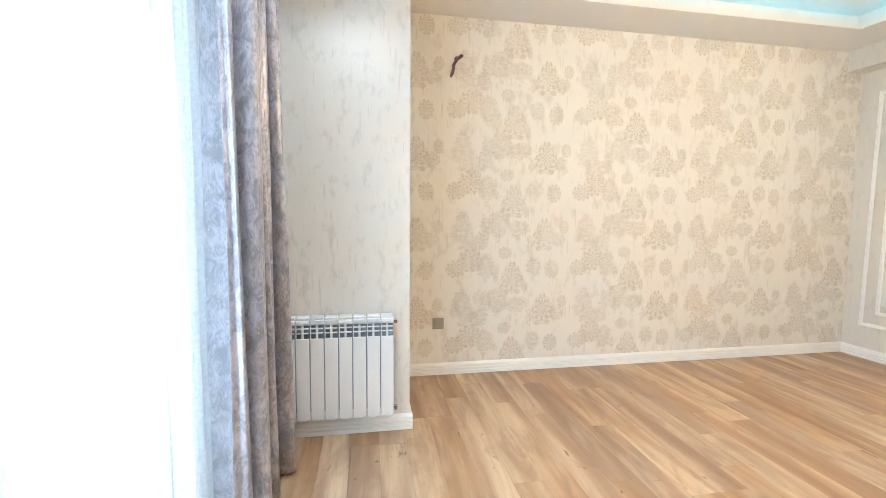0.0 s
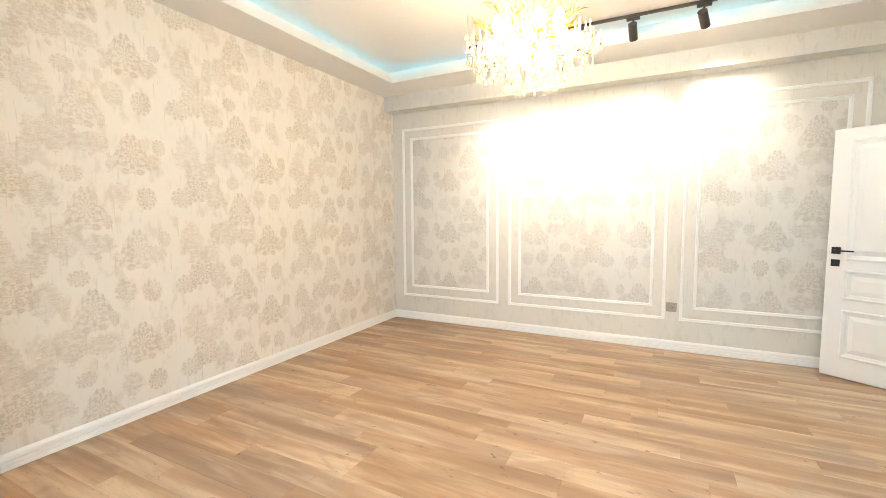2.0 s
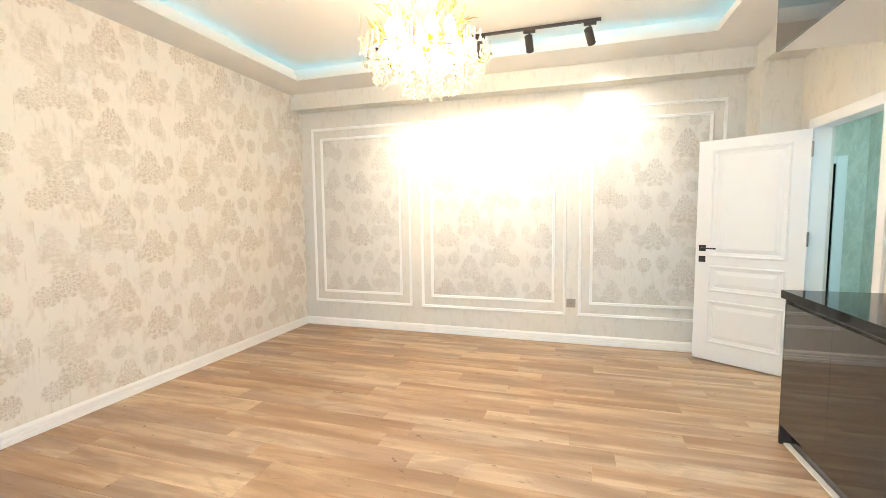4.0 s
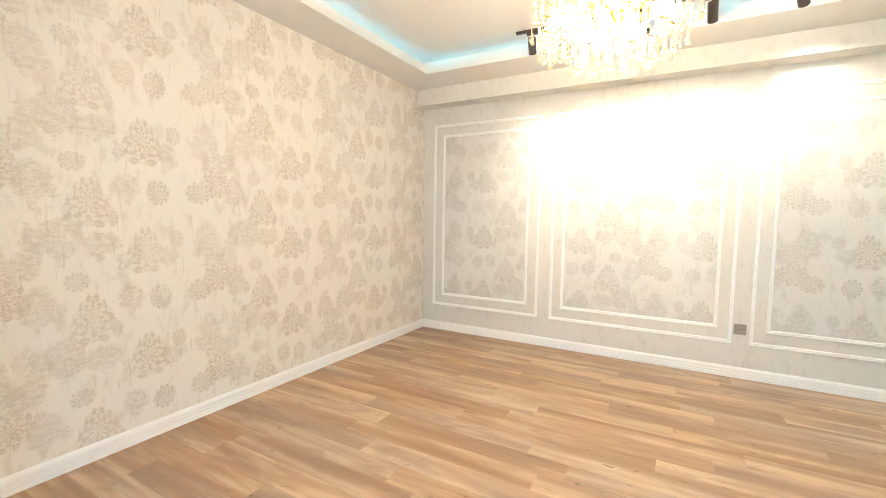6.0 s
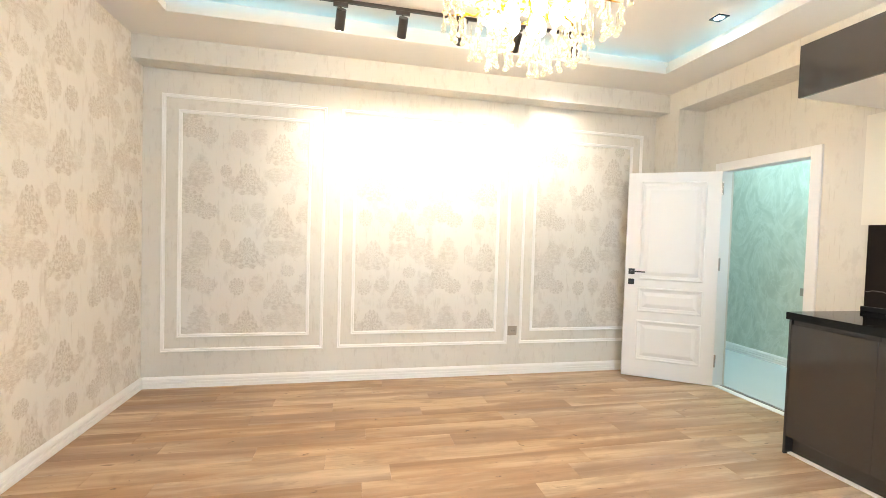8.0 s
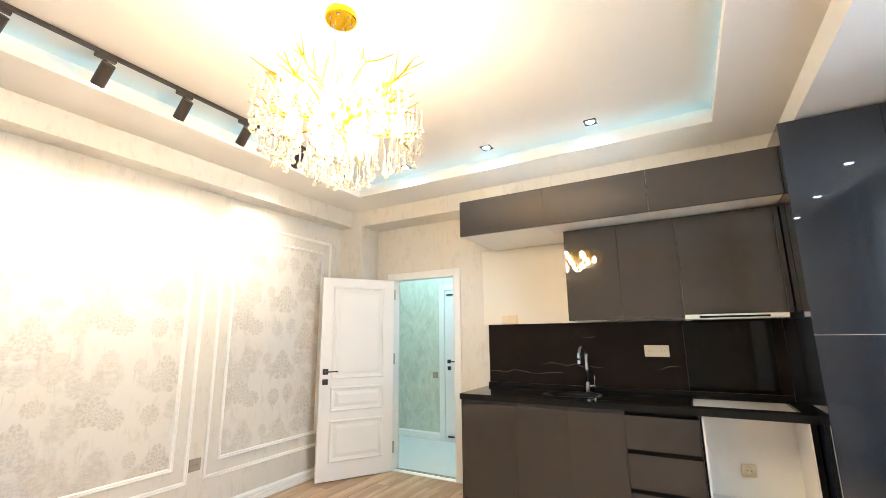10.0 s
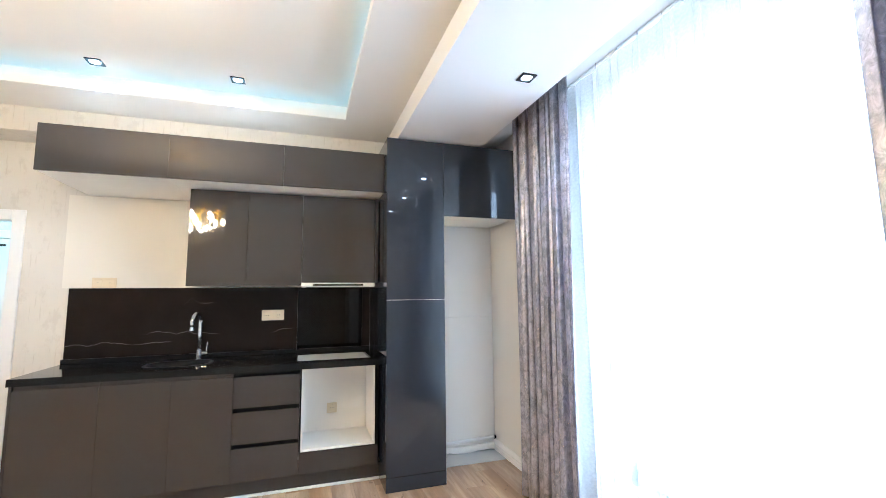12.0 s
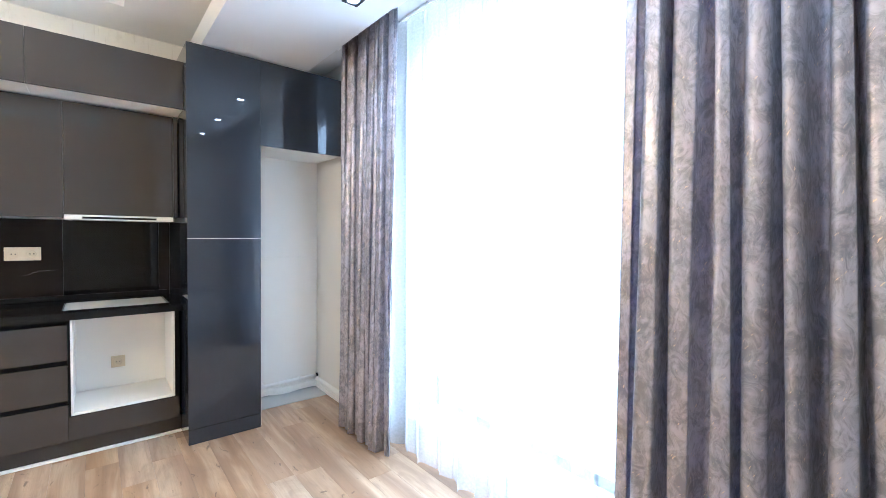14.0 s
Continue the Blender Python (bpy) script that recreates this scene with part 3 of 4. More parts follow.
tagged(part("plinth_seal", boxed(KX0, KF - 0.054, 0.001, KX1 + 0.002, KF - 0.022, 0.012, bevel=0.002), M_TRIM), "white sealing strip along the plinth", "strip")
tagged(part("end_panel", boxed(3.031, KB + 0.003, 0.003, 3.046, KF, BT - 0.001, bevel=0.001), M_CAB), "anthracite gloss end panel of the kitchen", "panel")


def stone(name, base, vein, rough):
    m = material(name, base, rough, Specular_IOR_Level=0.17)
    n = Nodes(m)
    c = n.coord()
    warp = n.vec("ADD", c, n.scaled(n.vec("SUBTRACT", n.noise(c, 3.0, 4, 0.6, color=True), (0.5, 0.5, 0.5)), (0.5, 0.5, 0.5)))
    line = n.math("ABSOLUTE", n.math("SUBTRACT", n.noise(n.scaled(warp, (1.0, 1.0, 3.2)), 1.3, 3, 0.5), 0.5))
    k = n.math("MULTIPLY", n.smooth(line, 0.006, 0.0), n.smooth(n.noise(c, 2.3, 3), 0.55, 0.68))
    speck = n.smooth(n.noise(c, 420, 2, 0.6), 0.60, 0.78)
    col = n.mix(n.noise(c, 6, 6, 0.6), base, tuple(x * 1.9 for x in base))
    col = n.mix(n.math("MULTIPLY", speck, vein[1]), col, (0.30, 0.28, 0.26))
    col = n.mix(n.math("MULTIPLY", k, vein[0]), col, (0.55, 0.50, 0.46))
    n.color(col)
    return m


M_SPLASH = stone("splash_stone", (0.0115, 0.0085, 0.0072), (0.0, 0.09), 0.08)
ns = Nodes(M_SPLASH)
M_SPLASH.node_tree.nodes["Principled BSDF"].inputs["Specular IOR Level"].default_value = 0.09
sepc = ns.t.nodes.new("ShaderNodeSeparateXYZ")
ns.put(sepc.inputs[0], ns.coord())
flat = ns.add("ShaderNodeCombineXYZ", sepc.outputs[0], 0.0, 0.0)
veins = None
for z0, sway_, scale_, seed_, lo, wide in ((1.055, 0.16, 1.5, 3.0, 0.48, 0.0015), (1.13, 0.30, 1.1, 9.0, 0.56, 0.0014), (1.36, 0.50, 1.3, 21.0, 0.60, 0.0014)):
    at = ns.vec("ADD", flat, (seed_, 0, 0))
    zc = ns.math("MULTIPLY_ADD", ns.noise(at, scale_ * 2, 6, 0.6), sway_, z0 - sway_ / 2)
    on = ns.smooth(ns.noise(ns.vec("ADD", at, (5, 3, 0)), 2.2, 2), lo, lo + 0.08)
    v = ns.math("MULTIPLY", ns.smooth(ns.math("ABSOLUTE", ns.math("SUBTRACT", sepc.outputs[2], zc)), wide * 1.8, wide * 0.4), on)
    veins = v if veins is None else ns.math("MAXIMUM", veins, v)
ns.color(ns.mix(ns.math("MULTIPLY", veins, 0.34), ns.b.inputs["Base Color"].links[0].from_socket, (0.50, 0.44, 0.40)))
M_TOP = stone("worktop_stone", (0.008, 0.008, 0.008), (0.0, 0.35), 0.05)

# worktop with cut-outs for the sink and the missing hob
wt = thing("worktop", "polished black stone worktop with an empty hob cut-out", "worktop")
WF, WB, WZ, WU = -0.848, KB + 0.003, 0.915, 0.869
SX0, SX1, SY0, SY1 = 1.985, 2.395, -1.305, -0.995
HX0, HX1, HY0, HY1 = 0.790, 1.355, -1.43, -0.96


def slab(x0, x1, y0, y1):
    return (x0, y0, WU, x1, y1, WZ)


top = bmesh.new()
for r in (slab(KX0, HX0, WB, WF), slab(HX0, HX1, WB, HY0), slab(HX0, HX1, HY1, WF), slab(HX1, SX0, WB, WF), slab(SX0, SX1, WB, SY0), slab(SX0, SX1, SY1, WF), slab(SX1, 3.05, WB, WF)):
    box(top, *r)
bmesh.ops.remove_doubles(top, verts=top.verts[:], dist=1e-5)
part("slab", top, M_TOP, wt)
part("upstand", boxed(KX0, WB, WZ, 3.05, WB + 0.022, WZ + 0.035, bevel=0.003), M_TOP, wt)

part("hob_board", boxed(HX0 + 0.002, HY0 + 0.002, WU + 0.004, HX1 - 0.002, HY1 - 0.002, WU + 0.032, bevel=0.002), M_WHITE_BOARD, wt, "pale board in the empty hob cut-out")

# sink with a rounded bowl
sink = thing("sink", "black oval-cornered sink set in the worktop", "sink")


def rounded(cx, cy, hx, hy, r, k=8):
    out = []
    for qx, qy, a0 in ((1, 1, 0), (-1, 1, 90), (-1, -1, 180), (1, -1, 270)):
        for i in range(k + 1):
            a = radians(a0 + 90 * i / k)
            out.append((cx + qx * (hx - r) + r * math.cos(a), cy + qy * (hy - r) + r * math.sin(a)))
    return out


scx, scy = (SX0 + SX1) / 2, (SY0 + SY1) / 2
bm = bmesh.new()
loops = []
for hx, hy, r, z in ((0.226, 0.176, 0.14, WZ + 0.001), (0.222, 0.172, 0.135, WZ + 0.005), (0.200, 0.150, 0.125, WZ + 0.004), (0.194, 0.144, 0.12, WZ - 0.02), (0.17, 0.12, 0.10, WZ - 0.16), (0.05, 0.05, 0.045, WZ - 0.175)):
    loops.append([bm.verts.new((x, y, z)) for x, y in rounded(scx, scy, hx, hy, r)])
for a, b in zip(loops, loops[1:]):
    for k in range(len(a)):
        bm.faces.new((a[k], a[(k + 1) % len(a)], b[(k + 1) % len(a)], b[k]))
bm.faces.new(loops[-1])
bmesh.ops.recalc_face_normals(bm, faces=bm.faces[:])
M_SINK = material("sink_composite", (0.006, 0.006, 0.0065), 0.45, Specular_IOR_Level=0.15)
bowl = part("bowl", bm, M_SINK, sink, smooth=True)
part("drain", cyl(bmesh.new(), (scx, scy, WZ - 0.178), (scx, scy, WZ - 0.170), 0.035, seg=24), M_STEEL, bowl)

tap = thing("faucet", "chrome swan-neck kitchen tap behind the sink", "tap", m=pose(2.105, -1.37, WZ))
part("base", lathe(bmesh.new(), [(0.026, 0), (0.026, 0.006), (0.022, 0.010), (0.021, 0.075), (0.017, 0.080), (0.0, 0.081)], seg=24), M_STEEL, tap, smooth=False)
arc = [(0, 0, 0.07), (0, 0, 0.20), (0, 0, 0.29)] + [(0.016 * (1 - math.cos(a)), 0.065 * (1 - math.cos(a)), 0.29 + 0.075 * math.sin(a)) for a in [radians(15 * i) for i in range(1, 13)]] + [(0.032, 0.13, 0.26)]
spout = part("spout", tube(bmesh.new(), arc, 0.0155, 14), M_STEEL, tap, smooth=True)
part("nozzle", cyl(bmesh.new(), (0.032, 0.13, 0.262), (0.032, 0.13, 0.235), 0.0175, seg=18), M_STEEL, spout)
lev = bmesh.new()
cyl(lev, (-0.020, 0, 0.050), (-0.060, 0, 0.050), 0.014, seg=16)
cyl(lev, (-0.050, 0, 0.055), (-0.058, 0, 0.135), 0.006, 0.005, seg=12)
part("lever", lev, M_STEEL, tap)

splash = thing("backsplash", "black stone backsplash with thin white veins", "backsplash")
# darker stretch of the same splash: shade under the hood put into its colour
M_SPLASHSHADE = material("splash_shade", (0.004, 0.004, 0.004), 0.05, Specular_IOR_Level=0.2)
part("slab", boxed(1.366, YS + 0.002, WZ + 0.036, 3.036, YS + 0.016, 1.488, bevel=0.0012), M_SPLASH, splash)
part("hob_shade", boxed(0.800, YS + 0.002, WZ + 0.036, 1.365, YS + 0.016, 1.488, bevel=0.0012), M_SPLASHSHADE, splash, "backsplash stretch blackened for the shade behind the hob")
part("slab", boxed(KX0, YS + 0.002, WZ + 0.036, 0.799, YS + 0.016, 1.488, bevel=0.0012), M_SPLASH, splash)
M_WALLBOARD = paint("plain_wallboard", (0.83, 0.80, 0.72), 0.5, 0.06, 0.02)
structure("painted_wall_panel", boxed(2.10, YS + 0.002, 1.489, 3.085, YS + 0.006, 2.22), M_WALLBOARD, "smooth cream painted wall over the backsplash", "wall panel")

# upper row: deep top boxes, shallower wall cabinets below
UF, VF = -0.725, -0.97
for a, b in ((2.955, 2.22), (2.22, 1.478), (1.478, KX0)):
    u = unit("top_cabinet", "wide anthracite gloss lift-up top cabinet under the beam", "kitchen cabinet", "top cabinets")
    part("body", boxed(b + 0.001, YS + 0.003, 2.223, a - 0.001, UF - 0.019, 2.528), M_WHITE_BOARD, u, "white cabinet body")
    panel("door", u, b, a, 2.221, 2.530, UF)
for a, b, z0, ajar in ((2.133, 1.735, 1.492, 0.7), (1.735, 1.337, 1.492, 0.0), (1.337, 0.760, 1.515, 0.0)):
    u = unit("wall_cabinet", "anthracite gloss wall cabinet over the backsplash", "kitchen cabinet", "wall cabinets")
    part("body", boxed(b + 0.001, YS + 0.003, z0 + 0.002, a - 0.001, VF - 0.019, 2.217), M_WHITE_BOARD, u)
    leaf = panel("door", u, b, a, z0, 2.213, VF)
    # a door hung slightly proud at its free corner
    leaf.matrix_local = pose(a, VF, 2.213, 0.7 * ajar, 0, -ajar) @ pose(-a, -VF, -2.213)
tagged(part("filler_strip", boxed(0.733, YS + 0.02, 1.515, 0.758, VF, 2.217, bevel=0.001), M_CAB), "narrow gloss filler beside the tall unit", "filler")
hood = thing("cooker_hood", "slim white built-in cooker hood with dark slot", "cooker hood")
hood_body = part("body", boxed(0.762, YS + 0.02, 1.484, 1.336, VF + 0.012, 1.513, bevel=0.002), M_TRIM, hood)
part("slot", boxed(0.86, VF + 0.0122, 1.490, 1.25, VF + 0.0140, 1.503), M_BLACK, hood_body)
part("filter", boxed(0.80, YS + 0.1, 1.479, 1.30, VF - 0.04, 1.4835), M_STEEL, hood_body)

# tall unit and the fridge niche
TF = -0.622
tall = unit("tall_cabinet", "tall graphite gloss cabinet beside the fridge niche", "tall cabinet")
part("body", boxed(0.271, YS + 0.003, 0.001, 0.727, TF - 0.019, 2.630), M_CAB_TALL, tall)
panel("lower_door", tall, 0.270, 0.728, 0.105, 1.372, TF, M_CAB_TALL)
panel("upper_door", tall, 0.270, 0.728, 1.375, 2.634, TF, M_CAB_TALL)
# white strip paints the highlight along the seam of the dark doors
part("edge_highlight", boxed(0.272, TF - 0.012, 1.3726, 0.726, TF - 0.0015, 1.3746), M_WHITE_BOARD, tall, "pale strip for the light caught on the door edges")
panel("kick_panel", tall, 0.270, 0.728, 0.002, 0.102, TF, M_CAB_TALL)
fr = unit("fridge_top_cabinet", "graphite gloss cabinet bridging the empty fridge niche", "kitchen cabinet")
part("body", boxed(-0.385, -1.195, 2.050, 0.269, TF - 0.019, 2.630), M_WHITE_BOARD, fr)
panel("door", fr, -0.387, 0.269, 2.035, 2.634, TF, M_CAB_TALL)
tagged(part("niche_side_panel", boxed(0.262, -1.195, 0.002, 0.2695, TF - 0.02, 2.049), M_WHITE_BOARD), "cream board lining the fridge niche", "panel")
M_NICHE = paint("niche_board", (0.90, 0.87, 0.81), 0.5, 0.10, 0.07)
nb = thing("niche_back_panel", "cream boards closing the back of the fridge niche", "panel")
part("upper_board", boxed(-0.388, -1.199, 1.204, 0.261, -1.190, 2.049, bevel=0.0012), M_NICHE, nb)
part("lower_board", boxed(-0.388, -1.199, 0.060, 0.261, -1.190, 1.202, bevel=0.0012), M_NICHE, nb)
ledge = bmesh.new()
rag = random.Random(4)
xs_l = [-0.385 + 0.646 * i / 22 for i in range(23)]
lowz = [0.012 + 0.007 * math.sin(i * 0.5) + rag.uniform(-0.003, 0.003) for i in range(23)]
rows_l = [[ledge.verts.new((x, y, z)) for x, z in zip(xs_l, zs)] for y, zs in ((-1.190, lowz), (-1.150, lowz), (-1.150, [0.062] * 23), (-1.190, [0.066] * 23))]
for q in range(4):
    for i in range(22):
        ledge.faces.new((rows_l[q][i], rows_l[q][i + 1], rows_l[(q + 1) % 4][i + 1], rows_l[(q + 1) % 4][i]))
bmesh.ops.recalc_face_normals(ledge, faces=ledge.faces[:])
part("plaster_ledge", ledge, M_NICHE, nb, "broken plaster ledge under the pipe")
# solid black strip stands for the darkness in the gap
part("gap", boxed(-0.385, -1.1985, 0.0045, 0.261, -1.189, 0.059), M_BLACK, nb, "black strip painting the shade under the boards")
tagged(part("niche_floor_board", boxed(-0.388, -1.19, -0.010, 0.261, -0.925, 0.004), paint("screed", (0.58, 0.60, 0.60), 0.6, 0.3, 0.15)), "pale grey unfinished floor strip in the niche", "board")
pipe = thing("heating_pipe", "white heating pipe along the niche's back", "pipe")
part("tube", tube(bmesh.new(), [(0.26, -1.165, 0.098), (0.0, -1.165, 0.104), (-0.34, -1.165, 0.112), (-0.372, -1.165, 0.112)], 0.013, 12), M_TRIM, pipe, smooth=True)
part("end_cap", cyl(bmesh.new(), (-0.371, -1.165, 0.112), (-0.387, -1.165, 0.112), 0.016, seg=14), M_BLACK, pipe, "black pipe end")
for x in (0.10, -0.22):
    part("pipe_clip", boxed(x - 0.008, -1.189, 0.090, x + 0.008, -1.150, 0.124, bevel=0.003), M_TRIM, pipe)


# ---- chandelier ----
rng = random.Random(7)
M_GOLD = material("gilded_brass", (0.86, 0.53, 0.022), 0.26, 1.0)
M_GLASS = material("clear_glass", (1.0, 0.965, 0.82), 0.02, 0.0, Transmission_Weight=1.0, IOR=1.48)
M_BULB = glow("warm_bulb", (1.0, 0.795, 0.50), 84.0)
CX, CY = 2.59, 1.15
ch = thing("chandelier", "gilded branch chandelier with hanging glass drops, lit", "chandelier", m=pose(CX, CY, 0))
OX, OY = 0.06, -0.04
part("canopy", lathe(bmesh.new(), [(0.0, 2.948), (0.074, 2.948), (0.077, 2.944), (0.077, 2.916), (0.072, 2.911), (0.0, 2.911)], (OX, OY, 0), seg=32), M_GOLD, ch, "round brass ceiling canopy")
for a in range(0, 360, 60):
    part("canopy_screw", lathe(bmesh.new(), [(0.0, 2.905), (0.005, 2.906), (0.007, 2.9105), (0.0, 2.9112)], (OX + 0.052 * math.cos(radians(a)), OY + 0.052 * math.sin(radians(a)), 0), seg=10), M_STEEL, ch)
for a in (20, 110, 200, 290):
    ca, sa = math.cos(radians(a)), math.sin(radians(a))
    part("suspension_wire", cyl(bmesh.new(), (OX + 0.055 * ca, OY + 0.055 * sa, 2.912), (0.12 * ca, 0.12 * sa, 2.42), 0.0014, seg=6), M_STEEL, ch)
part("hub", lathe(bmesh.new(), [(0.0, 2.315), (0.03, 2.32), (0.055, 2.345), (0.06, 2.385), (0.03, 2.415), (0.0, 2.42)], seg=20), M_GOLD, ch, smooth=True)


def branch(a, reach, lift, z0):
    """A wavy gilded branch with twigs."""
    bm = bmesh.new()
    pts, rad = [], []
    n = 9
    bend = rng.uniform(-0.5, 0.5)
    for i in range(n):
        f = i / (n - 1)
        r = 0.04 + reach * f
        aa = a + bend * f * f + rng.uniform(-0.05, 0.05)
        z = z0 + lift * f ** 1.6 + rng.uniform(-0.012, 0.012)
        pts.append((r * math.cos(aa), r * math.sin(aa), z))
        rad.append(0.0070 * (1 - 0.62 * f))
    tube(bm, pts, rad, 7)
    for _ in range(5):
        i = rng.randrange(3, n - 1)
        p = Vector(pts[i])
        d = Vector((math.cos(a + rng.uniform(-1.2, 1.2)), math.sin(a + rng.uniform(-1.2, 1.2)), rng.uniform(-0.1, 1.1))).normalized()
        ln = rng.uniform(0.05, 0.12)
        q = [p + d * ln * f + Vector((rng.uniform(-1, 1), rng.uniform(-1, 1), rng.uniform(-1, 1))) * 0.008 * f for f in (0, 0.35, 0.7, 1)]
        tube(bm, q, [0.0036, 0.003, 0.0025, 0.0016], 6)
    part("branch", bm, M_GOLD, ch, smooth=True)
    return pts


tips = []
for k in range(30):
    lay = k % 3
    tips += branch(2 * math.pi * k / 30 + rng.uniform(-0.1, 0.1), rng.uniform(0.22, 0.34), (rng.uniform(0.07, 0.18), rng.uniform(0.02, 0.10), rng.uniform(-0.06, 0.02))[lay], (2.385, 2.355, 2.315)[lay])[3:]


def drop_mesh(neck, bulb):
    prof = [(0.0008, neck + bulb * 3.0), (0.0030, neck + bulb * 2.9), (0.0034, bulb * 2.6), (0.0042, bulb * 2.2), (bulb * 0.72, bulb * 1.5), (bulb, bulb * 0.85), (bulb * 0.78, bulb * 0.28), (0.001, 0.0)]
    return mesh_of("glass_drop", lathe(bmesh.new(), prof, seg=9), M_GLASS, True)


drops = [drop_mesh(nk, bl) for nk, bl in ((0.03, 0.012), (0.07, 0.013), (0.11, 0.013), (0.05, 0.0145))]
for k in range(215):
    r = 0.385 * rng.random() ** 0.42
    a = rng.uniform(0, 2 * math.pi)
    low = 2.03 + 0.17 * (r / 0.39) ** 2 + abs(rng.gauss(0, 0.09))
    ob = part("glass_drop", drops[rng.randrange(4)], None, ch)
    ob.matrix_local = pose(r * math.cos(a), r * math.sin(a), min(low, 2.40), 0, 0, rng.uniform(0, 360))
for k in range(44):
    x, y, z = tips[rng.randrange(len(tips))]
    ob = part("glass_drop", drops[rng.randrange(2)], None, ch)
    ob.matrix_local = pose(x, y, z - 0.055 - rng.uniform(0, 0.02))
for k in range(20):
    a = 2 * math.pi * k / 20 + 0.2
    r = (0.27, 0.10, 0.20, 0.16)[k % 4]
    z = (2.35, 2.25, 2.30, 2.39)[k % 4]
    part("bulb", lathe(bmesh.new(), [(0.008, 0.068), (0.019, 0.054), (0.028, 0.030), (0.030, 0.008), (0.023, -0.014), (0.008, -0.027)], (r * math.cos(a), r * math.sin(a), z), seg=10), M_BULB, ch, "lit warm bulb", smooth=True)

# ---- track with five spotlights ----
RX = 3.965
M_TRACK = material("track_bronze_black", (0.062, 0.050, 0.044), 0.45, 0.2)
track = thing("track_rail", "black ceiling track for spotlights", "track rail")
part("rail", boxed(RX - 0.013, 0.125, 2.928, RX + 0.013, 2.12, 2.949, bevel=0.002), M_TRACK, track)
part("end_cap", boxed(RX - 0.014, 2.1205, 2.927, RX + 0.014, 2.128, 2.949), M_TRACK, track)
part("end_cap", boxed(RX - 0.014, 0.117, 2.927, RX + 0.014, 0.1245, 2.949), M_TRACK, track)
M_LENS = glow("spot_lens", (1.0, 0.88, 0.68), 60.0)
TILTS = [radians(a) for a in (40, 43, 44, 45, 52)]
for k, y in enumerate((1.985, 1.553, 1.122, 0.69, 0.20)):
    sp = thing("track_spotlight", "black cylindrical track spotlight aimed at the panelled wall", "spotlight", group="track spotlights")
    part("adaptor", boxed(RX - 0.013, y - 0.05, 2.902, RX + 0.013, y + 0.05, 2.927, bevel=0.002), M_TRACK, sp)
    part("stem", cyl(bmesh.new(), (RX, y, 2.902), (RX, y, 2.835), 0.008, seg=12), M_TRACK, sp)
    TILT = TILTS[k]
    d = Vector((math.sin(TILT), (0.12, 0.04, -0.02, -0.05, -0.26)[k], -math.cos(TILT))).normalized()
    p0 = Vector((RX - 0.004, y, 2.815)) - d * 0.062
    p1 = p0 + d * 0.132
    can = bmesh.new()
    cyl(can, p0, p1, 0.033, seg=28)
    can_ob = part("can", can, M_TRACK, sp, smooth=False)
    part("lens", cyl(bmesh.new(), p1 + d * 0.001, p1 + d * 0.003, 0.024, seg=24), M_LENS, can_ob, "glowing lens")
    lamp("track_lamp", "SPOT", look(p1 + d * 0.012, p1 + d), (30, 35, 35, 35, 33)[k], (1.0, 0.88, 0.70), radius=0.022, cone=62, blend=0.85)

# ---- recessed square downlights ----
M_DOWN = glow("downlight_lens", (0.70, 0.88, 1.0), 50.0)
M_TRIMBLACK = material("downlight_trim", (0.03, 0.03, 0.035), 0.3, 0.4)
for x, y, z, e in ((3.486, -0.655, Z_CEIL, 16), (2.651, -0.655, Z_CEIL, 16), (1.80, -0.645, Z_CEIL, 16), (0.126, 0.487, 2.65, 24), (0.126, 1.42, 2.65, 20), (0.126, 2.30, 2.65, 9)):
    dl = thing("downlight", "square black recessed downlight with a lit white lens", "downlight", group="downlights")
    h = 0.045
    bm = bmesh.new()
    for r in ((x - h, y - h, x + h, y - h + 0.016), (x - h, y + h - 0.016, x + h, y + h), (x - h, y - h + 0.016, x - h + 0.016, y + h - 0.016), (x + h - 0.016, y - h + 0.016, x + h, y + h - 0.016)):
        box(bm, r[0], r[1], z - 0.006, r[2], r[3], z + 0.01)
    part("trim", bm, M_TRIMBLACK, dl)
    part("reflector", boxed(x - h + 0.014, y - h + 0.014, z - 0.0015, x + h - 0.014, y + h - 0.014, z + 0.004), M_TRIMBLACK, dl)
    part("lens", cyl(bmesh.new(), (x, y, z - 0.004), (x, y, z - 0.0025), 0.030, seg=24), M_DOWN, dl)
    lamp("downlight_lamp", "SPOT", look((x, y, z - 0.008), (x, y, 0)), e, COOL, radius=0.02, cone=128, blend=0.75)


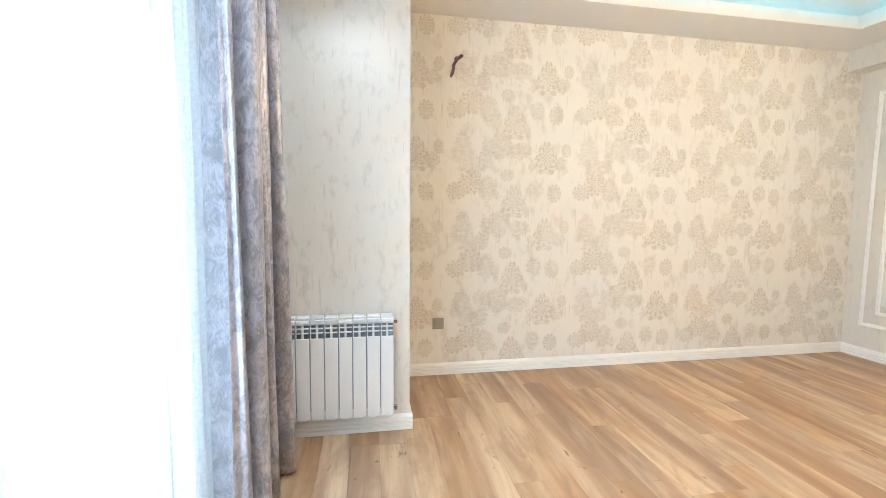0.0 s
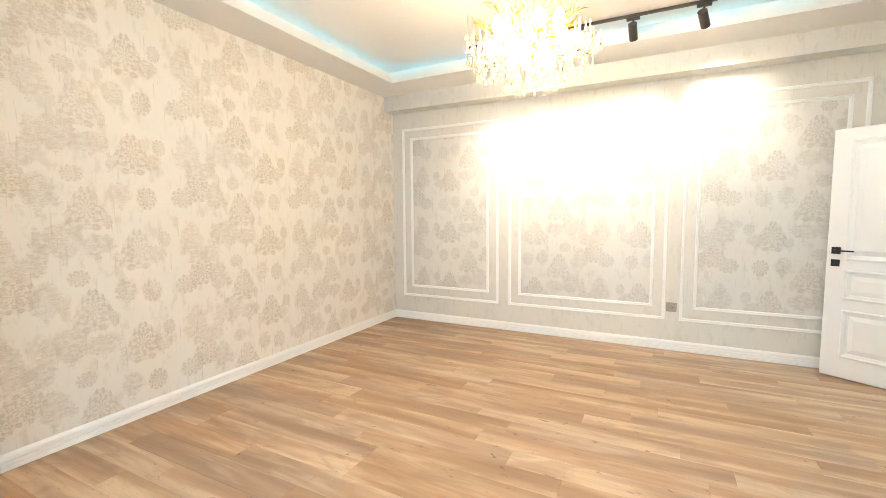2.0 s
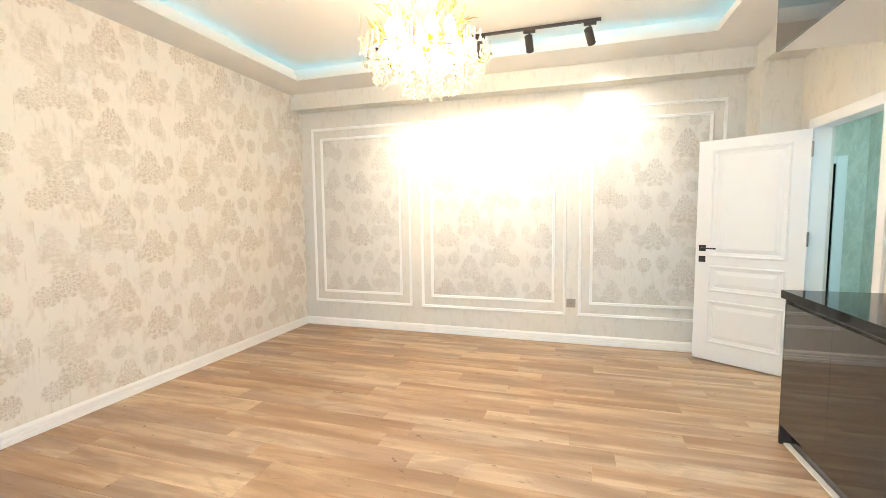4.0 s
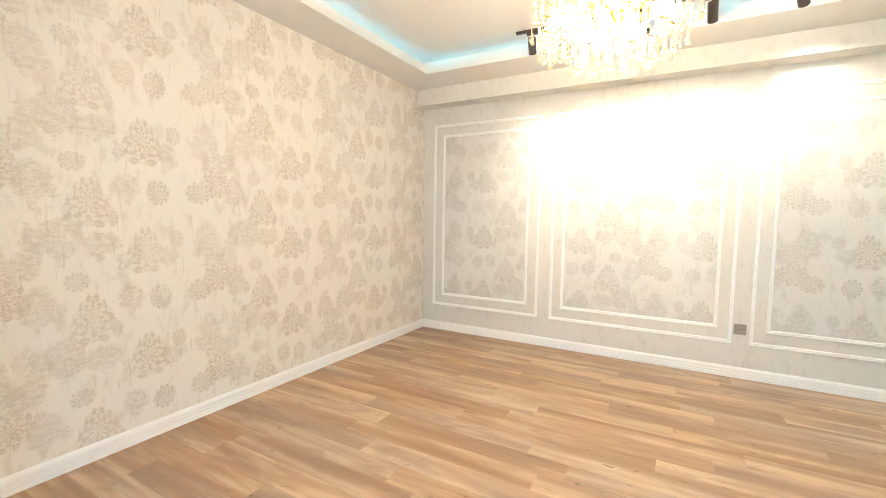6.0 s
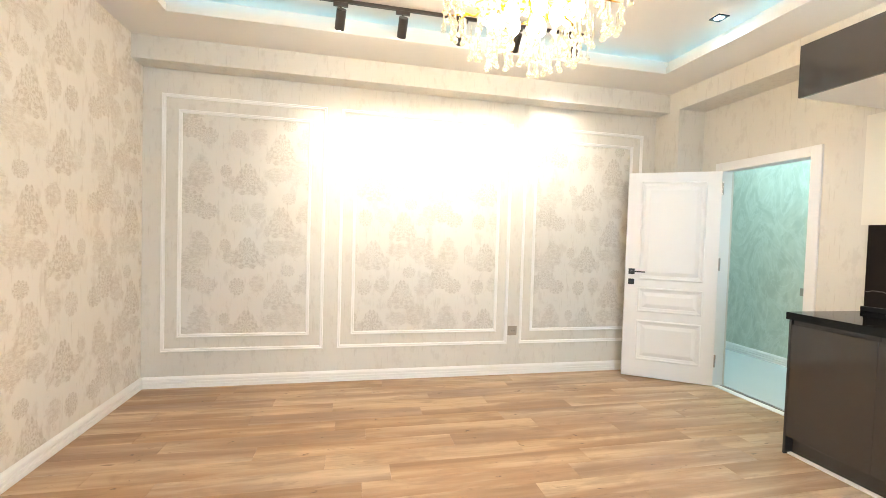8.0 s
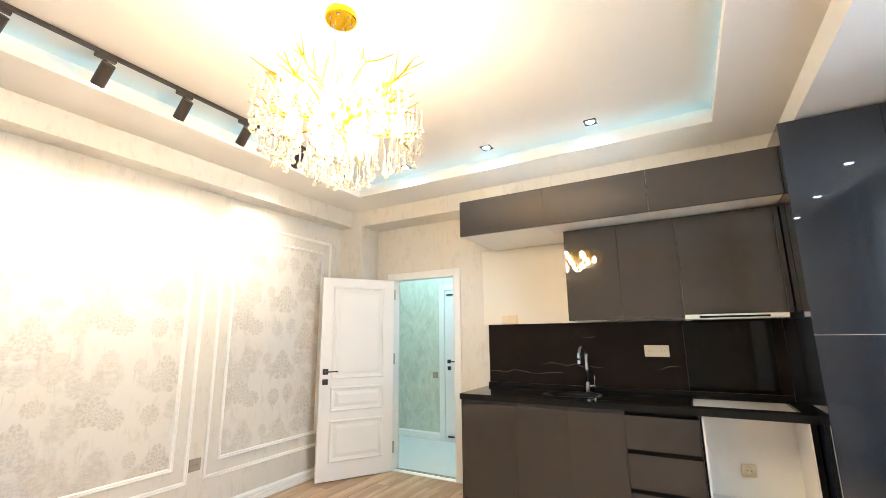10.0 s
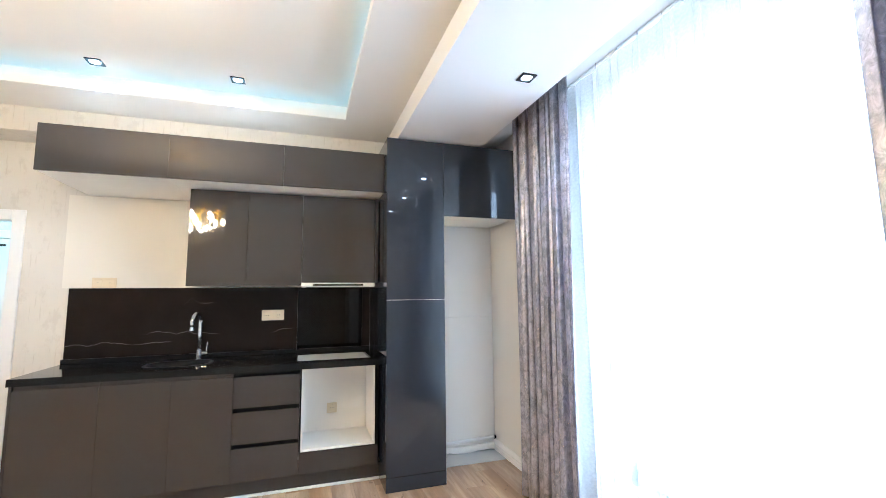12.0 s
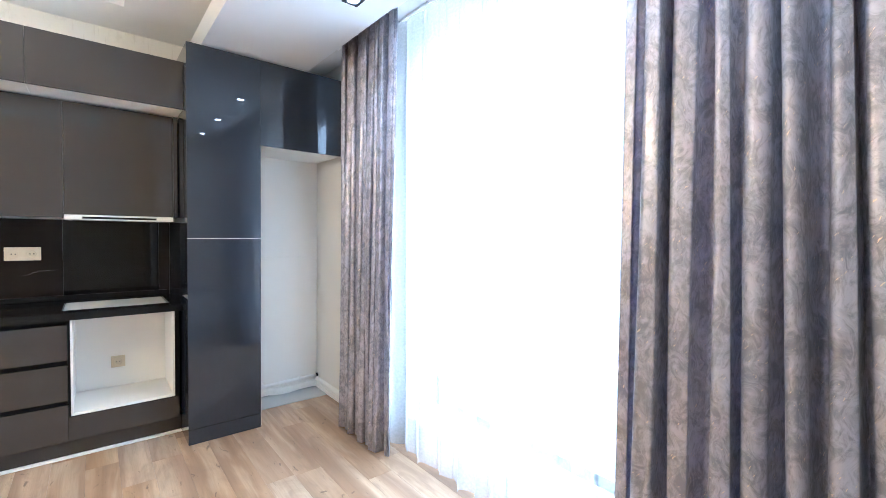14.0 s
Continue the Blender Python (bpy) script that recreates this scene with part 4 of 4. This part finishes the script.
# ---- curtains ----
def cloth(name, base):
    m = material(name, base, 0.42, Sheen_Weight=0.25, Sheen_Roughness=0.4)
    n = Nodes(m)
    c = n.coord("UV")
    warp = n.vec("ADD", c, n.scaled(n.vec("SUBTRACT", n.noise(c, 5.0, 3, 0.6, color=True), (0.5, 0.5, 0.5)), (0.10, 0.10, 0)))
    swirl = n.noise(warp, 10.0, 8, 0.68, 0.8)
    feather = n.noise(n.scaled(warp, (17, 7, 1)), 2.0, 7, 0.70, 2.0)
    k = n.smooth(n.math("ADD", n.math("MULTIPLY", swirl, 0.5), n.math("MULTIPLY", feather, 0.5)), 0.40, 0.60)
    col = n.mix(k, tuple(x * 0.60 for x in base), tuple(min(1, x * 1.22) for x in base))
    cs = n.t.nodes.new("ShaderNodeSeparateXYZ")
    n.put(cs.inputs[0], c)
    slant = n.add("ShaderNodeCombineXYZ", n.math("MULTIPLY_ADD", cs.outputs[0], 150.0, n.math("MULTIPLY", cs.outputs[1], -85.0)), n.math("MULTIPLY_ADD", cs.outputs[1], 38.0, n.math("MULTIPLY", cs.outputs[0], 22.0)), 0.0)
    glint = n.smooth(n.noise(slant, 1.0, 2, 0.5, 0.3), 0.65, 0.71)
    gold = n.math("MULTIPLY", glint, n.smooth(n.noise(c, 9, 3, 0.6), 0.44, 0.54))
    col = n.mix(n.math("MULTIPLY", gold, 0.9), col, (1.0, 0.84, 0.62))
    n.color(col)
    n.put(n.b.inputs["Metallic"], n.math("MULTIPLY_ADD", gold, 0.4, 0.55))
    n.rough(n.smooth(k, 0, 1, 0.46, 0.32))
    n.bump(n.math("ADD", k, n.math("MULTIPLY", n.noise(c, 500, 2), 0.4)), 0.18, 0.002)
    # a little daylight soaks through the cloth
    tl = n.t.nodes.new("ShaderNodeBsdfTranslucent")
    tl.inputs["Color"].default_value = (0.24, 0.36, 0.66, 1)
    mx = n.t.nodes.new("ShaderNodeMixShader")
    mx.inputs[0].default_value = 0.16
    n.t.links.new(n.b.outputs[0], mx.inputs[1])
    n.t.links.new(tl.outputs[0], mx.inputs[2])
    n.t.links.new(mx.outputs[0], n.t.nodes["Material Output"].inputs["Surface"])
    return m


M_DRAPE = cloth("jacquard_drape", (0.55, 0.525, 0.56))


def sheer(name):
    m = bpy.data.materials.new(name)
    m.use_nodes = True
    t = m.node_tree
    t.nodes.remove(t.nodes["Principled BSDF"])
    out = t.nodes["Material Output"]
    tr = t.nodes.new("ShaderNodeBsdfTransparent")
    tl = t.nodes.new("ShaderNodeBsdfTranslucent")
    df = t.nodes.new("ShaderNodeBsdfDiffuse")
    for q in (tl, df):
        q.inputs["Color"].default_value = (0.90, 0.92, 0.93, 1)
    a = t.nodes.new("ShaderNodeMixShader")
    a.inputs[0].default_value = 0.35
    t.links.new(tl.outputs[0], a.inputs[1])
    t.links.new(df.outputs[0], a.inputs[2])
    b = t.nodes.new("ShaderNodeMixShader")
    t.links.new(tr.outputs[0], b.inputs[1])
    t.links.new(a.outputs[0], b.inputs[2])
    # the weave: finer and denser in the woven threads
    uv = t.nodes.new("ShaderNodeTexCoord")
    no = t.nodes.new("ShaderNodeTexNoise")
    no.inputs["Scale"].default_value = 60
    t.links.new(uv.outputs["UV"], no.inputs["Vector"])
    mr = t.nodes.new("ShaderNodeMapRange")
    mr.inputs[3].default_value, mr.inputs[4].default_value = 0.30, 0.44
    t.links.new(no.outputs[0], mr.inputs[0])
    t.links.new(mr.outputs[0], b.inputs[0])
    t.links.new(b.outputs[0], out.inputs["Surface"])
    return m


M_SHEER = sheer("sheer_voile")


def soft_fold(f, a, ph):
    return a * math.sin(2 * math.pi * f) + 0.22 * a * math.sin(4 * math.pi * f + ph * 6)


def deep_fold(f, a, ph):
    """A broad rounded front and a narrow deep valley."""
    return a * (2 * abs(math.sin(math.pi * f)) ** 0.95 - 1.2) + 0.10 * a * math.sin(6 * math.pi * f + ph * 6)


def curtain_mesh(y0, y1, x, z0, z1, folds, amp, seed, flare=0.0, per=18, rows=14, hem=0.0, fold=soft_fold, lean=0.0):
    """A hanging cloth with uneven vertical folds; flare shifts its free edge at the foot, hem makes the foot wavy."""
    r = random.Random(seed)
    spread = 0.5 if fold is soft_fold else 0.3
    widths = [r.uniform(1 - spread, 1 + spread) for _ in range(folds)]
    tot = sum(widths)
    amps = [amp * r.uniform(0.5, 1.25) for _ in range(folds)]
    phase = [r.uniform(-0.25, 0.25) for _ in range(folds)]
    if fold is deep_fold:
        amps[0], amps[-1] = amps[0] * 0.25, amps[-1] * 0.45
    base = []
    s = 0.0
    for w, a, ph in zip(widths, amps, phase):
        for i in range(per):
            f = i / per
            base.append(((s + w * f + w * 0.13 * math.sin(4 * math.pi * f + ph)) / tot, fold(f, a, ph)))
        s += w
    base.append((1.0, 0.0))
    bm = bmesh.new()
    uv = bm.loops.layers.uv.new("UVMap")
    grid = []
    length = 0.0
    us = []
    for i, (f, o) in enumerate(base):
        if i:
            length += math.hypot((f - base[i - 1][0]) * (y1 - y0), o - base[i - 1][1])
        us.append(length)
    for j in range(rows + 1):
        v = j / rows
        z = z0 + (z1 - z0) * v
        grow = 0.65 + 0.35 * (1 - v) ** 0.6
        row = []
        for i, (f, o) in enumerate(base):
            y = y0 + (y1 - y0) * f + flare * (1 - v) * (f - 0.5) + lean * (1 - v) * f + 0.010 * math.sin(3.1 * v + i * 0.21)
            xx = x + o * grow + 0.006 * math.sin(5 * v + i * 0.13)
            zz = z + (hem * math.sin(i * 0.45) if j == 0 else 0)
            row.append(bm.verts.new((xx, y, zz)))
        grid.append(row)
    for j in range(rows):
        for i in range(len(base) - 1):
            fc = bm.faces.new((grid[j][i], grid[j][i + 1], grid[j + 1][i + 1], grid[j + 1][i]))
            for lp, (a, b) in zip(fc.loops, ((i, j), (i + 1, j), (i + 1, j + 1), (i, j + 1))):
                lp[uv].uv = (us[a], z0 + (z1 - z0) * b / rows)
    return bm


def curtain(label, *args, mat, thick, **kw):
    ob = part("curtain", curtain_mesh(*args, **kw), mat, smooth=True)
    sol = ob.modifiers.new("thickness", "SOLIDIFY")
    sol.thickness, sol.offset = thick, 0
    return tagged(ob, label, "curtain")


curtain("gathered grey-mauve jacquard drape beside the tall cabinet", -0.36, 0.36, -0.225, 0.015, 2.795, 11, 0.064, 3, mat=M_DRAPE, thick=0.002, flare=-0.06, fold=deep_fold)
curtain("gathered grey-mauve jacquard drape beside the radiator", 1.80, 2.43, -0.215, 0.015, 2.795, 8, 0.100, 11, mat=M_DRAPE, thick=0.002, lean=0.14, fold=deep_fold)
tagged(part("sheer_curtain", curtain_mesh(0.0, 2.50, -0.36, 0.02, 2.795, 19, 0.034, 5, hem=0.006), M_SHEER, smooth=True), "long white translucent sheer curtain over the window", "curtain")
tagged(part("curtain_rail", boxes((-0.235, -0.44, 2.784, -0.205, 2.70, 2.799), (-0.375, -0.44, 2.784, -0.345, 2.70, 2.799)), M_TRIM), "white double curtain rail on the ceiling", "curtain rail")

# ---- window ----
M_PVC = paint("window_pvc", (0.86, 0.87, 0.88), 0.3, 0.02, 0.01)
M_PANE = material("window_glass", (1, 1, 1), 0.0, 0.0, Transmission_Weight=1.0, IOR=1.45)
win = thing("window_1", "wide white framed window behind sheer curtains", "window", kind="structure")
fx0, fx1 = XW - 0.16, XW - 0.09
part("window_frame", boxes((fx0, WY0, WZ0, fx1, WY0 + 0.07, WZ1), (fx0, WY1 - 0.07, WZ0, fx1, WY1, WZ1), (fx0, WY0 + 0.07, WZ0, fx1, WY1 - 0.07, WZ0 + 0.07), (fx0, WY0 + 0.07, WZ1 - 0.07, fx1, WY1 - 0.07, WZ1)), M_PVC, win)
for y in (0.98,):
    part("mullion", boxed(fx0, y - 0.045, WZ0 + 0.07, fx1, y + 0.045, WZ1 - 0.07), M_PVC, win)
part("transom", boxes((fx0 + 0.01, WY0 + 0.07, 1.98, fx1 - 0.01, 0.935, 2.05), (fx0 + 0.01, 1.025, 1.98, fx1 - 0.01, WY1 - 0.07, 2.05)), M_PVC, win)
for a, b in ((WY0 + 0.07, 0.935), (1.025, WY1 - 0.07)):
    pn = part("pane", boxed(XW - 0.130, a, WZ0 + 0.07, XW - 0.124, b, WZ1 - 0.07), M_PANE, win)
    pn.visible_shadow = False
part("window_sill", boxed(XW - 0.09, WY0, WZ0, XW + 0.04, WY1, WZ0 + 0.025, bevel=0.004), M_PVC, win)
# bright overcast distance outside
structure("backdrop", boxed(-9.1, -14, -4, -9.0, 16, 12), glow("bright_sky", (0.86, 0.94, 1.0), 0.55), "bright hazy sky outside the window", "backdrop")

# ---- radiator ----
M_RAD = paint("radiator_enamel", (0.86, 0.87, 0.88), 0.25, 0.02, 0.01)
rad = thing("radiator", "white sectional aluminium radiator on the pillar wall", "radiator")
RZ0, RY = 0.135, 2.62


def section_mesh():
    bm = bmesh.new()
    w = 0.0365
    box(bm, -w, 0, 0.0, w, 0.010, 0.470, bevel=0.004, seg=2)
    box(bm, -0.006, 0.010, 0.0, 0.006, 0.029, 0.555)
    for z in (0.497, 0.523):
        box(bm, -w + 0.002, 0.004, z, w - 0.002, 0.016, z + 0.005)
    box(bm, -0.004, 0.005, 0.468, 0.004, 0.018, 0.552)
    box(bm, -w + 0.001, 0.005, 0.468, -w + 0.005, 0.018, 0.552)
    box(bm, -w, 0.0, 0.550, w, 0.070, 0.572, bevel=0.005, seg=2)
    box(bm, -w, 0.020, 0.572, w, 0.076, 0.585, bevel=0.004)
    box(bm, -0.012, 0.012, -0.014, 0.012, 0.05, 0.0, bevel=0.003)
    return mesh_of("section", bm, M_RAD)


sec = section_mesh()
for k in range(9):
    ob = part("section", sec, None, rad)
    ob.matrix_local = pose(0.352 - 0.0775 * k, RY, RZ0)
# blue-grey colour stands for the shade between the white sections
M_RADSHADE = material("radiator_core_shade", (0.30, 0.36, 0.45), 0.5)
part("core", boxes((-0.305, RY + 0.030, RZ0 + 0.02, 0.388, RY + 0.072, RZ0 + 0.545)), M_RADSHADE, rad, "inner fins coloured dark for the shade between sections")
pipe_bm = bmesh.new()
cyl(pipe_bm, (0.389, RY + 0.045, 0.68), (-0.31, RY + 0.045, 0.68), 0.017, seg=16)
part("header", pipe_bm, M_RAD, rad)
part("header", cyl(bmesh.new(), (0.389, RY + 0.045, 0.165), (-0.31, RY + 0.045, 0.165), 0.017, seg=16), M_RAD, rad)
for z in (0.68, 0.165):
    vb = bmesh.new()
    cyl(vb, (0.389, RY + 0.045, z), (0.412, RY + 0.045, z), 0.013, seg=12)
    cyl(vb, (0.402, RY + 0.028, z), (0.402, RY + 0.015, z), 0.007, seg=10)
    part("valve", vb, M_STEEL, rad)
part("bracket", boxes((0.25, RY + 0.076, 0.55, 0.28, 2.7195, 0.58), (-0.20, RY + 0.076, 0.55, -0.17, 2.7195, 0.58)), M_STEEL, rad)


# ---- sockets and switches, built facing -y with their back at y = 0 ----
def plate(name, label, category, m, n=1, mat=None, kind="socket", s=0.082):
    mat = mat or M_SOCKET
    ob = thing(name, label, category, m=m)
    w = s * n
    part("frame", boxed(-w / 2, -0.009, -s / 2, w / 2, 0, s / 2, bevel=0.003, seg=2), mat, ob)
    for i in range(n):
        cx = -w / 2 + s * (i + 0.5)
        h = s * 0.35
        if kind == "socket":
            dish = lathe(bmesh.new(), [(0.0, 0.001), (0.021, 0.001), (0.023, 0.004), (0.027, 0.004), (0.027, 0.0)], seg=20)
            bmesh.ops.transform(dish, matrix=pose(cx, -0.0095, 0, 90), verts=dish.verts[:])
            ins = part("insert", dish, mat, ob)
            for dx in (-0.0095, 0.0095):
                part("pin_hole", cyl(bmesh.new(), (cx + dx, -0.0114, 0), (cx + dx, -0.0107, 0), 0.0036, seg=10), M_BLACK, ins)
        else:
            rk = part("rocker", boxed(cx - h, -0.014, -h, cx + h, -0.0095, h, bevel=0.002), mat, ob)
            part("mark", boxed(cx - 0.009, -0.0146, -0.001, cx + 0.009, -0.0141, 0.001), M_SOCKET_GREY, rk)
    return ob


plate("wall_socket", "taupe square wall socket above the skirting", "socket", pose(0.797, YN, 0.420), mat=M_SOCKET_GREY, kind="switch", s=0.092)
plate("wall_socket", "taupe square wall socket between panel mouldings", "socket", pose(XE, 0.319, 0.427, 0, 0, -90), mat=M_SOCKET_GREY, s=0.092)
plate("double_socket", "cream double socket on the black backsplash", "socket", pose(1.567, YS + 0.0165, 1.250, 0, 0, 180), n=2, s=0.090)
plate("double_switch", "cream double switch above the backsplash edge", "switch", pose(2.812, YS + 0.0065, 1.530, 0, 0, 180), n=2, kind="switch", s=0.081)
plate("oven_socket", "cream socket at the back of the oven niche", "socket", pose(1.069, KB + 0.1905, 0.470, 0, 0, 180))
plate("hall_switch", "taupe switch on the marbled hall wall", "switch", pose(4.475, HY + 0.001, 0.845, 0, 0, 180), mat=M_SOCKET_GREY, kind="switch")

# cable stub left for a wall lamp
M_CABLE = paint("cable_sheath", (0.16, 0.07, 0.09), 0.5, 0.05, 0.1)
cb = thing("cable_stub", "taped maroon cable stub hanging from the wallpaper", "cable")
part("cable", tube(bmesh.new(), [(0.898, YN + 0.005, 2.430), (0.90, YN - 0.03, 2.435), (0.920, YN - 0.05, 2.468), (0.952, YN - 0.055, 2.492), (0.964, YN - 0.055, 2.494)], [0.010, 0.011, 0.012, 0.013, 0.010], 10), M_CABLE, cb, smooth=True)
part("cable", tube(bmesh.new(), [(0.902, YN - 0.026, 2.44), (0.896, YN - 0.045, 2.40), (0.882, YN - 0.048, 2.36), (0.872, YN - 0.045, 2.335)], [0.010, 0.013, 0.013, 0.009], 10), M_CABLE, cb, smooth=True)
part("tape", tube(bmesh.new(), [(0.905, YN - 0.045, 2.462), (0.912, YN - 0.05, 2.47), (0.922, YN - 0.052, 2.478)], 0.0145, 10), paint("tape_red", (0.22, 0.09, 0.12), 0.35), cb, smooth=True)

# ---- floor planks ----
PW, PLEN, G = 0.158, 1.21, 0.0004


def plank_mesh(w, ln):
    bm = bmesh.new()
    c = 0.0007
    lo = [bm.verts.new(p) for p in ((G, G, -0.008), (w - G, G, -0.008), (w - G, ln - G, -0.008), (G, ln - G, -0.008))]
    mid = [bm.verts.new(p) for p in ((G, G, -c), (w - G, G, -c), (w - G, ln - G, -c), (G, ln - G, -c))]
    hi = [bm.verts.new(p) for p in ((G + c, G + c, 0), (w - G - c, G + c, 0), (w - G - c, ln - G - c, 0), (G + c, ln - G - c, 0))]
    bm.faces.new(hi)
    for a, b in ((lo, mid), (mid, hi)):
        for k in range(4):
            bm.faces.new((a[k], a[(k + 1) % 4], b[(k + 1) % 4], b[k]))
    return mesh_of("plank", bm, M_OAK)


full = plank_mesh(PW, PLEN)
prng = random.Random(21)
x = 2.04 - PW * 17
while x < XE - 0.004:
    w = min(PW, XE - 0.004 - x)
    ystart = -1.475 if x > 0.25 else -0.922
    ya = -1.475 - prng.uniform(0.05, 1.0)
    while ya < YN - 0.004:
        a, b = max(ya, ystart), min(ya + PLEN, YN - 0.004)
        if b - a > 0.03 and x + w > XW:
            whole = abs((b - a) - PLEN) < 1e-6 and abs(w - PW) < 1e-6
            ob = part("plank", full if whole else plank_mesh(w, b - a), None, subfloor)
            ob.location = (x, a, 0.0)
        ya += PLEN
    x += PW
